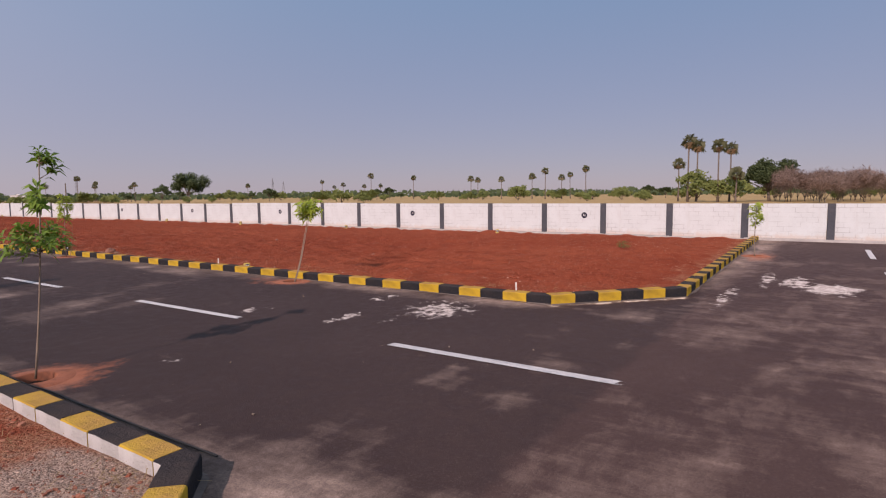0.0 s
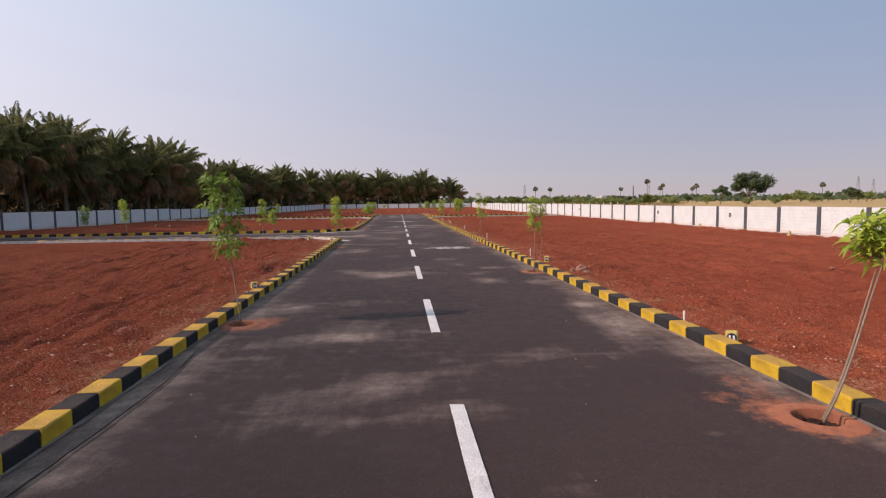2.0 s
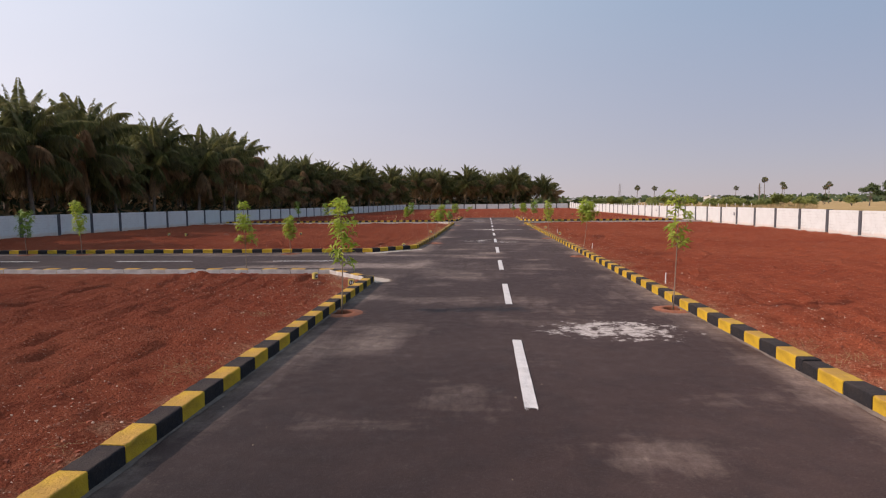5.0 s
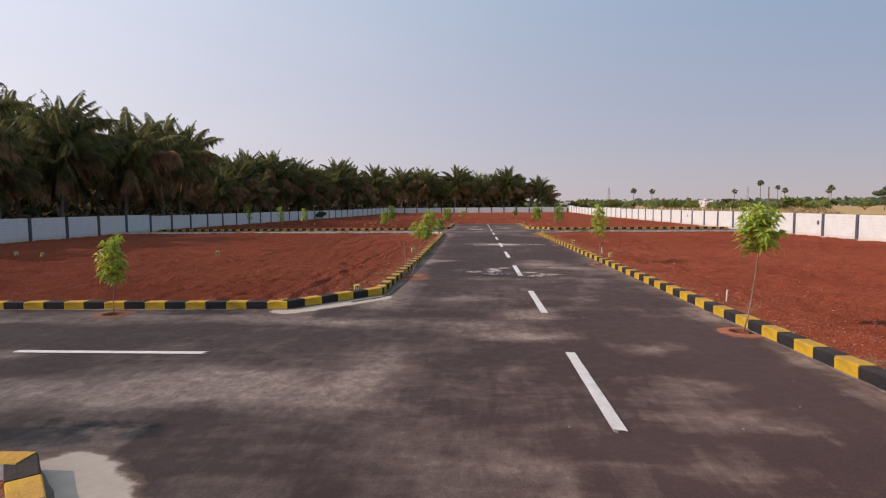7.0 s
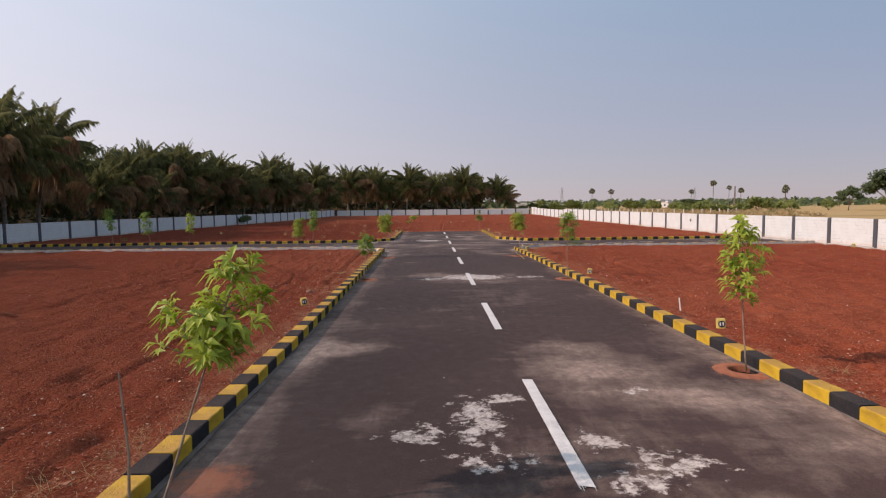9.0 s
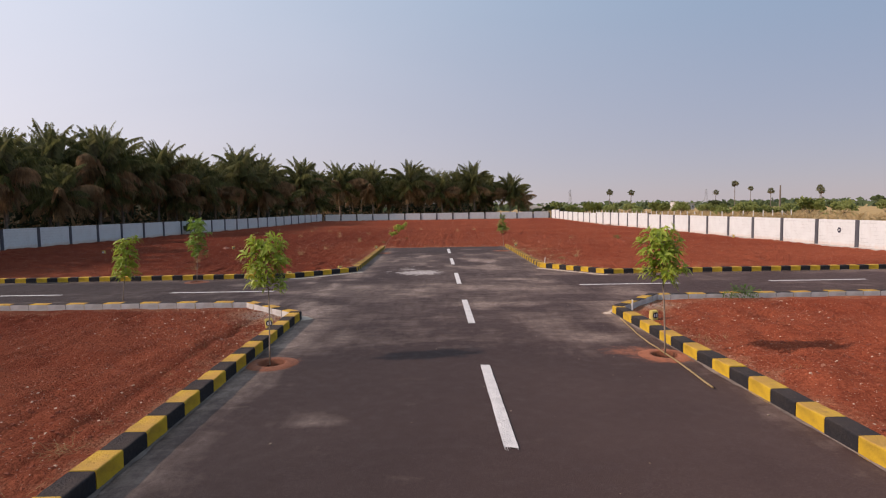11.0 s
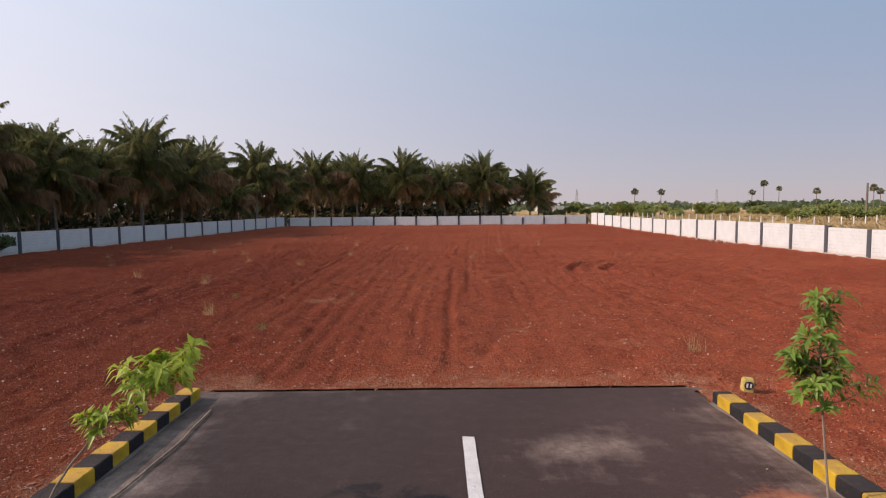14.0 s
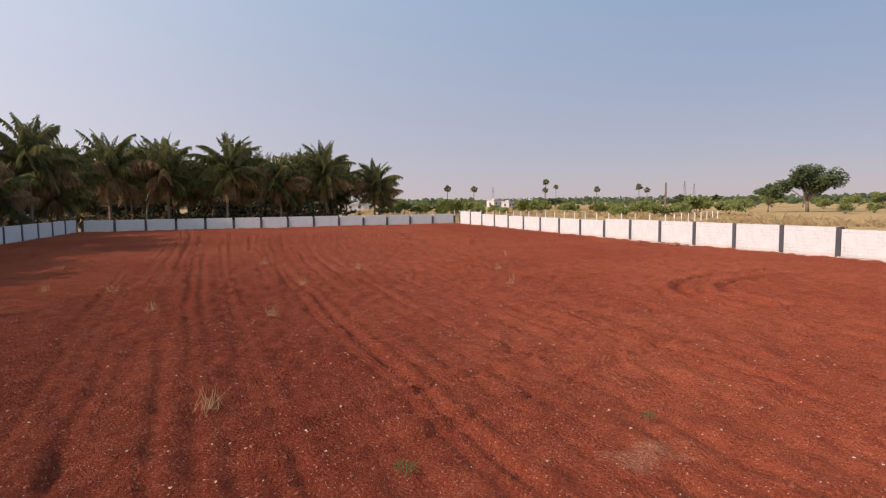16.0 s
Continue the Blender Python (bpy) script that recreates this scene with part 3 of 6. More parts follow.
DUST_LAST = [(1.1, 99.5, 0.58, 0.94, 0.55), (0.6, 100.8, 0.39, 0.51, 0.6), (2.3, 99.4, 0.58, 0.77, 0.45), (2.2, 100.1, 0.24, 0.23, 0.7), (-0.1, 93.6, 0.14, 0.53, 0.8), (0.2, 93.3, 0.23, 0.3, 0.7), (1.5, 93.5, 0.35, 0.52, 0.7),
             (2.5, 97.0, 0.55, 0.48, 0.5), (-1.5, 95.1, 0.3, 0.41, 0.45), (-2.5, 97.2, 0.67, 0.34, 0.5), (1.7, 81.0, 0.7, 0.8, 0.42), (-2.6, 86.0, 4.0, 2.6, 0.40), (1.8, 86.4, 2.2, 1.8, 0.27), (0.4, 91.0, 2.8, 3.0, 0.26), (0.5, 83.2, 3.0, 1.5, 0.12), (3.3, 81.6, 0.6, 1.4, 0.45), (2.2, 95.0, 1.1, 6.0, 0.24), (-2.2, 95.5, 1.6, 3.5, 0.30), (-0.6, 97.8, 1.8, 2.0, 0.26)]
DUST_WEST = [(-5.2, 43.0, 1.4, 0.6, 1.5), (-3.2, 42.6, 0.8, 0.8, 0.5), (-5.8, 42.3, 0.8, 0.4, 1.2), (-8.7, 42.4, 1.8, 0.6, 0.8), (-9.2, 44.5, 0.75, 0.38, 0.5), (-3.1, 43.6, 0.33, 1.13, 0.7), (-0.9, 46.1, 0.39, 0.38, 0.5), (-0.4, 47.9, 0.59, 0.39, 0.6),
             (-4.2, 46.9, 0.85, 0.52, 0.6), (-1.8, 50.4, 0.78, 0.53, 0.6), (1.0, 42.8, 0.5, 0.3, 0.25), (1.8, 45.5, 0.3, 0.3, 0.3), (0.8, 40.8, 0.54, 0.38, 0.3), (1.5, 39.4, 0.44, 0.65, 0.35), (1.5, 38.2, 0.47, 0.64, 0.4),
             (2.9, 39.9, 0.3, 0.86, 0.3), (2.6, 36.4, 0.6, 1.5, 0.3), (0.9, 50.1, 0.5, 0.64, 0.5), (1.0, 58.6, 0.99, 1.3, 0.6), (2.0, 57.3, 0.67, 0.74, 0.5), (2.1, 53.4, 0.59, 0.69, 0.6)]
DUST_FIRST = [(2.0, 52.4, 0.51, 0.34, 0.5), (-0.1, 51.9, 0.16, 0.25, 0.8), (-3.0, 60.0, 0.55, 0.47, 0.7), (-3.6, 59.3, 0.4, 0.43, 0.6), (-1.45, 15.4, 0.4, 0.3, 0.85), (3.1, 15.5, 0.4, 1.8, 0.4), (-1.0, 15.3, 1.6, 1.5, 0.24), (-2.0, 15.6, 0.5, 0.22, 0.4), (-2.8, 18.2, 0.45, 0.26, 0.6),
              (3.1, 17.6, 0.23, 0.29, 1.0), (3.0, 15.9, 0.4, 1.0, 0.6), (3.1, 21.0, 0.39, 0.37, 0.5), (1.9, 21.4, 0.41, 0.41, 0.45), (1.4, 25.4, 0.43, 0.48, 0.5), (1.8, 23.1, 0.48, 0.42, 0.5), (-2.6, 15.0, 0.4, 0.27, 0.5),
              (-2.4, 31.4, 0.82, 0.78, 0.7), (0.4, 3.1, 0.5, 0.35, 0.8), (-0.7, 4.1, 0.4, 0.3, 0.65), (-1.2, 3.2, 0.3, 0.4, 0.6), (0.4, 1.2, 2.2, 0.8, 0.3)]
rng = random.Random(58)
DUST_LIGHT = [(rng.uniform(-3, 3), rng.uniform(18, 104), rng.uniform(0.4, 1.1), rng.uniform(0.25, 0.8), rng.uniform(0.35, 0.52)) for i in range(34)]
DUST = DUST_ENTRY + DUST_MIDDLE + DUST_CROSS + DUST_END + DUST_LAST + DUST_WEST + DUST_FIRST + DUST_LIGHT
# concrete trowelled into the corners: two ends, width, strength
SCREED = [(-5.25, 40.5, -3.75, 39.0, 0.44, 1.0), (-5.7, 48.4, -4.05, 50.2, 0.42, 0.95), (-3.85, 81.8, -5.5, 83.4, 0.25, 0.8), (-5.9, 89.8, -3.95, 91.6, 0.28, 0.9), (5.4, 89.6, 3.55, 92.0, 0.24, 0.75), (3.35, 81.9, 4.9, 83.6, 0.25, 0.75), (5.9, 2.75, 3.8, 4.7, 0.14, 0.6)]
# dark oblongs; all but the first paint shadows east of saplings
DARK_PATCHES = [(0.4, 20.0, 0.5, 0.1, 0.5), (-5.6, 41.6, 1.1, 0.25, 0.6), (-0.9, 102.4, 0.9, 0.3, 0.5), (-2.4, 101.5, 0.5, 0.3, 0.4)]


def road_surface():
    s = 0.14
    xs, ys = np.arange(-36, 21.95, s), np.arange(-50, ROAD_END + s / 2, s)
    cx, cy = np.meshgrid(xs[:-1] + s / 2, ys[:-1] + s / 2, indexing="ij")
    keep = np.zeros(cx.shape, bool)
    for dx, dy in ((0, 0), (0.12, 0), (-0.12, 0), (0, 0.12), (0, -0.12)):
        keep |= ~plots(cx + dx, cy + dy)
    keep &= (np.abs(cx) < 4.6) | (cy > -4.6)
    keep &= cx > np.array([left_x(v) for v in cy[0]])[None, :] + 0.1
    for x, y in PITS:
        keep &= np.hypot(cx - x, cy - y) > 0.31
    ids = np.full((len(xs), len(ys)), -1)
    i, j = np.nonzero(keep)
    for a, b in ((0, 0), (1, 0), (1, 1), (0, 1)):
        ids[i + a, j + b] = 0
    at = np.nonzero(ids == 0)
    ids[at] = np.arange(len(at[0]))
    X, Y = xs[at[0]], ys[at[1]]
    Z = 0.012 * (grid_noise(X, Y, 6.0, 3) - 0.5) + 0.006 * (grid_noise(X, Y, 0.8, 4) - 0.5)
    faces = np.stack([ids[i, j], ids[i + 1, j], ids[i + 1, j + 1], ids[i, j + 1]], 1)
    me = mesh_of("road", np.stack([X, Y, Z], 1).tolist(), faces.tolist(), ASPHALT, smooth=True)
    crossing = 9.0 * (((X < 0) & (Y > 40.5) & (Y < 48.5)) | ((Y > 83.7) & (Y < 89.7)) | (Y < 2.8))
    edge = np.minimum.reduce([np.abs(np.abs(X) - 3.75) + crossing, np.abs(Y - 2.6) + np.where(np.abs(X) < 5, 9, 0),
                              np.abs(Y - 41.1) + np.where(X > -5, 9, 0), np.abs(Y - 47.7) + np.where(X > -5, 9, 0),
                              np.abs(Y - 84) + np.where(np.abs(X) < 5, 9, 0), np.abs(Y - 89.6) + np.where(np.abs(X) < 5, 9, 0)])
    streaks = grid_noise(X * 0.6, Y * 1.3, 2.6, 11, 5)
    patchy = grid_noise(X * 0.8, Y * 1.2, 1.8, 12, 5)
    warp = 0.8 * (grid_noise(X, Y, 1.0, 13, 5) - 0.5), 0.8 * (grid_noise(X, Y, 1.3, 14, 4) - 0.5)
    screed = np.zeros(X.shape)
    for ax, ay, bx, by, w, k in SCREED:
        u = np.clip(((X - ax) * (bx - ax) + (Y - ay) * (by - ay)) / ((bx - ax) ** 2 + (by - ay) ** 2), 0, 1)
        screed = np.maximum(screed, k * np.clip(1.5 - np.hypot(X - ax - u * (bx - ax), Y - ay - u * (by - ay)) / w, 0, 1))
    fields = {
        "screed": screed,
        "seal": np.clip((Y - 2.45) / 0.3 + 0.5, 0, 1) * np.interp(Y, (8, 16, 30, 40), (1.0, 0.7, 0.35, 0.1)),
        "dust": np.clip(np.maximum(np.interp(Y, (2, 9, 14, 42, 76, 84), (0.5, 0.6, 0.9, 1.0, 1.0, 1.15)) * blobs(X + warp[0], Y + warp[1], DUST, True), 0.24 * np.clip((streaks - 0.55) * 7, 0, 1))
                        + np.where((X > 0) & (Y > 76), 0.6, 0.85) * np.clip(1 - edge / np.where((X > 0) & (Y > 76), 1.2, 0.85), 0, 1) * np.clip(patchy * 1.8 - 0.2, 0, 1), 0, 1.25),
        "cement": blobs(X, Y, CEMENT),
        "mud": blobs(X, Y, [(x - 0.05 * np.sign(x), y - 0.05, 0.42, 0.5, 0.72) for x, y in TREES_R + TREES_L]
                     + [(-3.25, 8.0, 0.5, 0.6, 0.9), (-3.2, 16.5, 0.5, 0.5, 0.9), (-3.4, 54.2, 0.5, 0.6, 0.85), (3.3, 11.5, 0.5, 0.5, 0.75), (3.0, 78.0, 0.5, 0.5, 0.8), (3.0, 101.9, 0.5, 0.5, 0.85)]
                     + [(-3.45, 55.0, 0.4, 0.4, 0.85), (-2.75, 7.95, 0.5, 0.3, 0.5), (0.68, 98.3, 0.1, 0.25, 0.6), (2.9, 12.0, 0.5, 0.3, 0.45), (3.35, 12.4, 0.3, 0.6, 0.5), (2.7, 78.3, 0.7, 0.4, 0.6), (-3.0, 16.9, 0.5, 0.3, 0.6), (14.6, 2.2, 1.6, 0.5, 0.6)]),
        "dark_patch": blobs(X, Y, DARK_PATCHES),
    }
    for key, values in fields.items():
        me.attributes.new(key, "FLOAT", "POINT").data.foreach_set("value", values.astype(np.float32))
    return tagged(new("road", me), "dark asphalt estate road with dust and cement spills", "road", kind="structure")


def kerb_distance(x, y):
    near = np.full(x.shape, 99.0)
    for line, _ in KERBS.values():
        for (ax, ay), (bx, by) in zip(line, line[1:]):
            dx, dy = bx - ax, by - ay
            u = np.clip(((x - ax) * dx + (y - ay) * dy) / (dx * dx + dy * dy), 0, 1)
            near = np.minimum(near, np.hypot(x - ax - u * dx, y - ay - u * dy))
    return near


def plough(x, y):
    """Across-the-furrow coordinates: lines fan out along the last field, and run nearly along the road over the plots."""
    last = np.clip((y - 105.5) / 3, 0, 1)
    a = x - np.interp(x, (-12, -6, 0, 20), (-0.05, 0.0, 0.055, 0.08)) * (y - 108) + 0.5 * np.sin(y * 0.06) + 0.7 * grid_noise(x * 0.25, y * 0.06, 4.0, 44, 2)
    b = x - np.interp(x, (-30, -14, -5, 20), (-0.30, -0.16, 0.03, 0.10)) * (20 - y) * 0.35 + 1.1 * grid_noise(x * 0.2, y * 0.1, 2.0, 45, 2)
    return last, a, b


def furrow(u, v, gap):
    """Narrow grooves with a low ridge of thrown soil beside each, deeper and shallower line by line."""
    k = np.floor(u / gap)
    d = u - (k + 0.5 + 0.5 * (np.sin(k * 12.9) * 43758.5 % 1 - 0.5)) * gap
    d = d + 0.22 * (grid_noise(k * 3.1, v * 0.3, 1.0, 49, 3) - 0.5)
    deep = np.clip(grid_noise(k * 7.3, v * 0.11, 1.0, 47, 3) * 3.6 - 1.35, 0.10, 1)
    return deep * (0.03 * np.exp(-(((np.abs(d) - 0.18) / 0.1) ** 2)) - 0.075 * np.exp(-((d / 0.09) ** 2)))


def rows(x, y):
    """Plough lines: shallow ones close together and deeper ones between, fainter on the plots east of the road."""
    last, pa, pb = plough(x, y)
    strong = np.where(x < 0, 1.0, 0.35)
    return last * np.interp(x, (-9, 2), (1.6, 1.0)) * (0.42 * furrow(pa, y, 0.47) + 0.42 * furrow(pa + 0.3, y, 1.9)) + (1 - last) * strong * (0.75 * furrow(pb, y, 0.55) + 0.9 * furrow(pb + 0.2, y, 2.1))


def soil_z(x, y, near):
    """The height of the bare soil: ploughed lines, wheel tracks, clods, and a low verge at the kerbs."""
    last, pa, pb = plough(x, y)
    along = grid_noise(pa, y * 0.025, 1.5, 21, 3) - 0.5
    across = grid_noise(pb, y * 0.035, 2.2, 31, 3) - 0.5
    lines = rows(x, y) + 0.08 * along * last + 0.10 * across * (1 - last)
    lumps = 0.08 * (grid_noise(x, y, 2.2, 22, 4) - 0.5) + 0.16 * (grid_noise(x, y, 0.5, 23, 2) - 0.5) + 0.09 * (grid_noise(x, y, 0.33, 27, 1) - 0.5)
    swell = 0.12 * (grid_noise(x, y, 18, 24, 2) - 0.5) * np.clip((np.abs(x) - 4) / 4, 0, 1)
    t = np.clip((y - 140) / 43, 0, 1)
    tracks = np.zeros(x.shape)
    for r in (3.7, 5.2):
        d = np.where(x < 10.8, np.abs(np.hypot(x - 10.8, y - 121.8) - r), np.abs(y - 121.8 - r - 0.03 * (x - 10.8)))
        tracks -= 0.13 * np.exp(-((d / 0.17) ** 2)) * (y > 121.0) * np.clip((20 - x) / 8, 0, 1)
        tracks += 0.06 * np.exp(-(((d - 0.36) / 0.16) ** 2)) * (y > 121.0) * np.clip((20 - x) / 8, 0, 1)
    # a cart's pair of ruts across the last field
    for off in (0.0, 1.5):
        run, d = (x + 8.5) * 0.927 + (y - 115.1) * 0.375, (y - 115.1 - off) * 0.927 - (x + 8.5) * 0.375
        span = np.clip(run / 1.5, 0, 1) * np.clip((11 - run) / 2, 0, 1)
        tracks += span * (0.05 * np.exp(-(((np.abs(d) - 0.24) / 0.12) ** 2)) - 0.08 * np.exp(-((d / 0.14) ** 2)))
    z = 0.05 + lines + lumps + swell + 0.22 * t * t * (3 - 2 * t) + tracks
    low = np.clip((near - 0.2) / 0.9, 0, 1)
    z = z * low + (1 - low) * (0.02 + 0.06 * grid_noise(x, y, 0.5, 26, 3))
    z = z + 0.34 * np.exp(-(((near - 1.5) / 0.55) ** 2)) * np.clip(grid_noise(x, y, 2.4, 25, 3) - 0.45, 0, 1)
    z = np.maximum(np.where(near < 0.15, -0.06, z), -0.11)
    edge = np.clip((y - ROAD_END) / 0.6, 0, 1)
    return np.where((y > ROAD_END - 0.3) & (np.abs(x) < 4.2), z * edge - 0.015 * (1 - edge), z)


def soil():
    xs = np.concatenate([np.arange(-42, -13, 0.32), np.arange(-13, 9, 0.085), np.arange(9, 15, 0.13), np.arange(15, WALL_X + 0.2, 0.26)])
    ys = np.concatenate([np.arange(-50, 2, 0.4), np.arange(2, 136, 0.15), np.arange(136, BACK_Y + 3, 0.3)])
    cx, cy = np.meshgrid((xs[:-1] + xs[1:]) / 2, (ys[:-1] + ys[1:]) / 2, indexing="ij")
    keep = plots(cx, cy) & (cx > np.array([left_x(v) for v in cy[0]])[None, :] - 0.2)
    ids = np.full((len(xs), len(ys)), -1)
    i, j = np.nonzero(keep)
    for a, b in ((0, 0), (1, 0), (1, 1), (0, 1)):
        ids[i + a, j + b] = 0
    at = np.nonzero(ids == 0)
    ids[at] = np.arange(len(at[0]))
    X, Y = xs[at[0]], ys[at[1]]
    near = kerb_distance(X, Y)
    Z = soil_z(X, Y, near)
    faces = np.stack([ids[i, j], ids[i + 1, j], ids[i + 1, j + 1], ids[i, j + 1]], 1)
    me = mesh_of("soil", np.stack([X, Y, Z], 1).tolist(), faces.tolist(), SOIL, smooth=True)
    g = 0.74 * np.clip(1.25 - near / 1.0, 0, 1) + 0.55 * np.clip(1.2 - np.abs(WALL_X - X) / 0.7, 0, 1)
    g += blobs(X, Y, [(-4.6, 4.6, 0.6, 1.2, 1.5), (-5.2, 3.6, 1.0, 1.0, 1.4), (-4.9, 39.9, 0.35, 0.4, 1.3), (-4.75, 82.6, 0.4, 0.5, 1.3), (-4.7, 39.3, 0.5, 0.5, 0.7), (1.5, 110.0, 0.5, 0.5, 0.5), (-3.9, 114.3, 0.7, 0.4, 0.6), (3.5, 108.5, 0.6, 0.4, 0.55), (0.5, 105.9, 4.5, 0.5, 0.6), (4.5, 93.5, 1.0, 2.0, 0.6), (-5.0, 82.0, 0.8, 0.7, 0.95), (4.7, 82.6, 0.6, 0.6, 0.9), (7.0, 89.9, 2.0, 0.7, 0.7), (9.0, 93.0, 1.6, 0.5, 0.6), (10.5, 91.2, 1.4, 0.5, 0.6)])
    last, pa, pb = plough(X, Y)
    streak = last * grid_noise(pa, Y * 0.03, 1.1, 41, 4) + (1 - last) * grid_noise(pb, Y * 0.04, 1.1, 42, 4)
    # shade in the plough grooves, painted into the soil colour
    groove_shade = np.clip(-8 * rows(X, Y), 0, 0.34)
    soil_dark = 0.34 * np.clip((streak - 0.53) * 6, 0, 1) * np.clip(grid_noise(X, Y, 9.0, 46, 2) * 2.2 - 0.5, 0.1, 1)
    # wheel ruts coloured darker too, for the shade inside them
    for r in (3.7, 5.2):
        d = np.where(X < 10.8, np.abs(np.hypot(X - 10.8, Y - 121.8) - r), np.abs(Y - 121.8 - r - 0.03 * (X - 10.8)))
        soil_dark = np.maximum(soil_dark, 0.85 * np.exp(-((d / 0.24) ** 2)) * (Y > 122.2) * np.clip((17 - X) / 6, 0, 1))
    soil_dark = np.maximum(soil_dark, groove_shade * np.clip(grid_noise(X, Y, 1.5, 48, 3) * 2.4 - 0.4, 0, 1))
    # west side of the last field painted darker, as clods there show shaded faces
    west_shade = np.clip((-1.5 - X + 5 * (grid_noise(X, Y, 7.0, 53, 3) - 0.5)) / 7, 0, 1) * np.clip((Y - 91) / 4, 0, 1) * np.clip((150 - Y) / 25, 0, 1)
    soil_dark = np.maximum(soil_dark, 0.85 * west_shade * (0.6 + 0.9 * grid_noise(pa, Y * 0.05, 0.9, 54, 3)))
    # two dark oblong patches
    soil_dark = np.maximum(soil_dark, blobs(X, Y, [(8.3, 12.3, 0.8, 0.3, 0.8), (6.6, 101.5, 1.0, 0.3, 0.8)]))
    me.attributes.new("turned_shade", "FLOAT", "POINT").data.foreach_set("value", np.clip(soil_dark, 0, 1).astype(np.float32))
    me.attributes.new("gravel", "FLOAT", "POINT").data.foreach_set("value", np.clip(g, 0, 1.8).astype(np.float32))
    return tagged(new("ground", me), "bare red soil plots with furrows and stones", "soil", kind="structure")


def far_ground():
    rings, verts, faces, n = [0, 30, 60, 120, 240, 500, 1000, 2000, 4200], [], [], 48
    for r in rings:
        for k in range(n):
            a = 6.28318 * k / n
            verts.append((r * math.sin(a), 80 + r * math.cos(a), -0.16))
    for a in range(len(rings) - 1):
        for k in range(n):
            q = (k + 1) % n
            faces.append((a * n + k, (a + 1) * n + k, (a + 1) * n + q, a * n + q))
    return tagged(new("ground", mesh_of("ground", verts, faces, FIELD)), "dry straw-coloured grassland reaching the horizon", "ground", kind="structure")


far_ground(), soil(), road_surface()


# ---- boundary walls ----
def bay_mesh(length, height, thick=0.2):
    g = Geo()
    g.box((-length / 2, -thick / 2, -0.3), (length / 2, thick / 2, height))
    return g.mesh("panel", WHITE)


def column_mesh(height, wide=0.28, deep=0.3):
    g = Geo()
    b = 0.02
    ring = [(-wide / 2 + b, -deep / 2), (wide / 2 - b, -deep / 2), (wide / 2, -deep / 2 + b), (wide / 2, deep / 2 - b), (wide / 2 - b, deep / 2), (-wide / 2 + b, deep / 2), (-wide / 2, deep / 2 - b), (-wide / 2, -deep / 2 + b)]
    g.add([(x, y, -0.3) for x, y in ring] + [(x, y, height) for x, y in ring],
          [tuple(range(7, -1, -1)), tuple(range(8, 16))] + [(i, (i + 1) % 8, 8 + (i + 1) % 8, 8 + i) for i in range(8)])
    return g.mesh("column", COLUMN)


def boundary_wall(name, stops, heights, label, stub=0.0, footing=True):
    """A wall along the stops (x, y, z), with a column at each and a panel between two."""
    root = tagged(empty(name), label, "wall", kind="structure")
    bays, cols = {}, {}
    for k, (x, y, z) in enumerate(stops):
        h = heights[min(k, len(heights) - 1)]
        a = stops[min(k + 1, len(stops) - 1)]
        p = stops[max(k - 1, 0)]
        turn = math.degrees(math.atan2(a[1] - p[1], a[0] - p[0]))
        key = round(h + (stub or 0.004), 3)
        if key not in cols:
            cols[key] = column_mesh(h - stub if stub else h + 0.004)
        part("column", cols[key], root, pose(x, y, z, 0, 0, turn))
        if k + 1 < len(stops):
            d = math.hypot(a[0] - x, a[1] - y)
            turn = math.degrees(math.atan2(a[1] - y, a[0] - x))
            key = (round(d, 1), h)
            if key not in bays:
                bays[key] = bay_mesh(d - 0.281, h)
            part("panel", bays[key], root, pose((x + a[0]) / 2, (y + a[1]) / 2, (z + a[2]) / 2, 0, 0, turn))
    return root


def right_y(k):
    if k < 0:
        return 0.32 + 3.1 * k
    return float(np.interp(k, (0, 4, 8, 12, 15, 20, 25, 31, 36, 45, 54), (0.32, 12.75, 25.6, 38.65, 48.5, 65.3, 82.7, 102.4, 119.6, 149.3, 180.4)))


R_STOPS = [(WALL_X, right_y(k), 0.0 if right_y(k) < 150 else 0.006 * (right_y(k) - 150)) for k in range(-12, 55)]


def right_h(y):
    for top, h in ((26, 1.56), (36, 1.60), (62, 1.55), (90, 1.58), (128, 1.56), (147.5, 1.66), (165, 1.52), (172.5, 1.56)):
        if y < top:
            return h
    return 1.78


boundary_wall("wall_east", R_STOPS, [right_h(s[1] + 0.5) for s in R_STOPS], "whitewashed block boundary wall with dark grey columns")
L_STOPS = [(left_x(y), y, 0.0 if y < 150 else 0.006 * (y - 150)) for y in (54.4 + 3.376 * k if k < 20 else 121.9 + 3.31 * (k - 20) for k in range(-29, 39))]
L_STOPS = [s for s in L_STOPS if s[1] < 183]
boundary_wall("wall_west", L_STOPS, [1.62 if s[1] < 86 else 1.5 for s in L_STOPS], "shaded whitewashed boundary wall with dark columns")
B_N = 14
b0, b1 = (L_STOPS[-1][0] + 0.35, L_STOPS[-1][1] + 1.6, 0.15), (WALL_X - 0.3, 182.0, 0.2)
B_STOPS = [tuple(b0[i] + (b1[i] - b0[i]) * k / B_N for i in range(3)) for k in range(B_N + 1)]
boundary_wall("wall_north", B_STOPS, [1.42] * len(B_STOPS), "low whitewashed rear boundary wall with short dark columns", stub=0.3)
S_STOPS = [(left_x(-46) + (WALL_X - left_x(-46)) * k / 18, -46.0, 0.0) for k in range(19)]
boundary_wall("wall_south", S_STOPS, [1.55] * 19, "whitewashed boundary wall closing the estate")


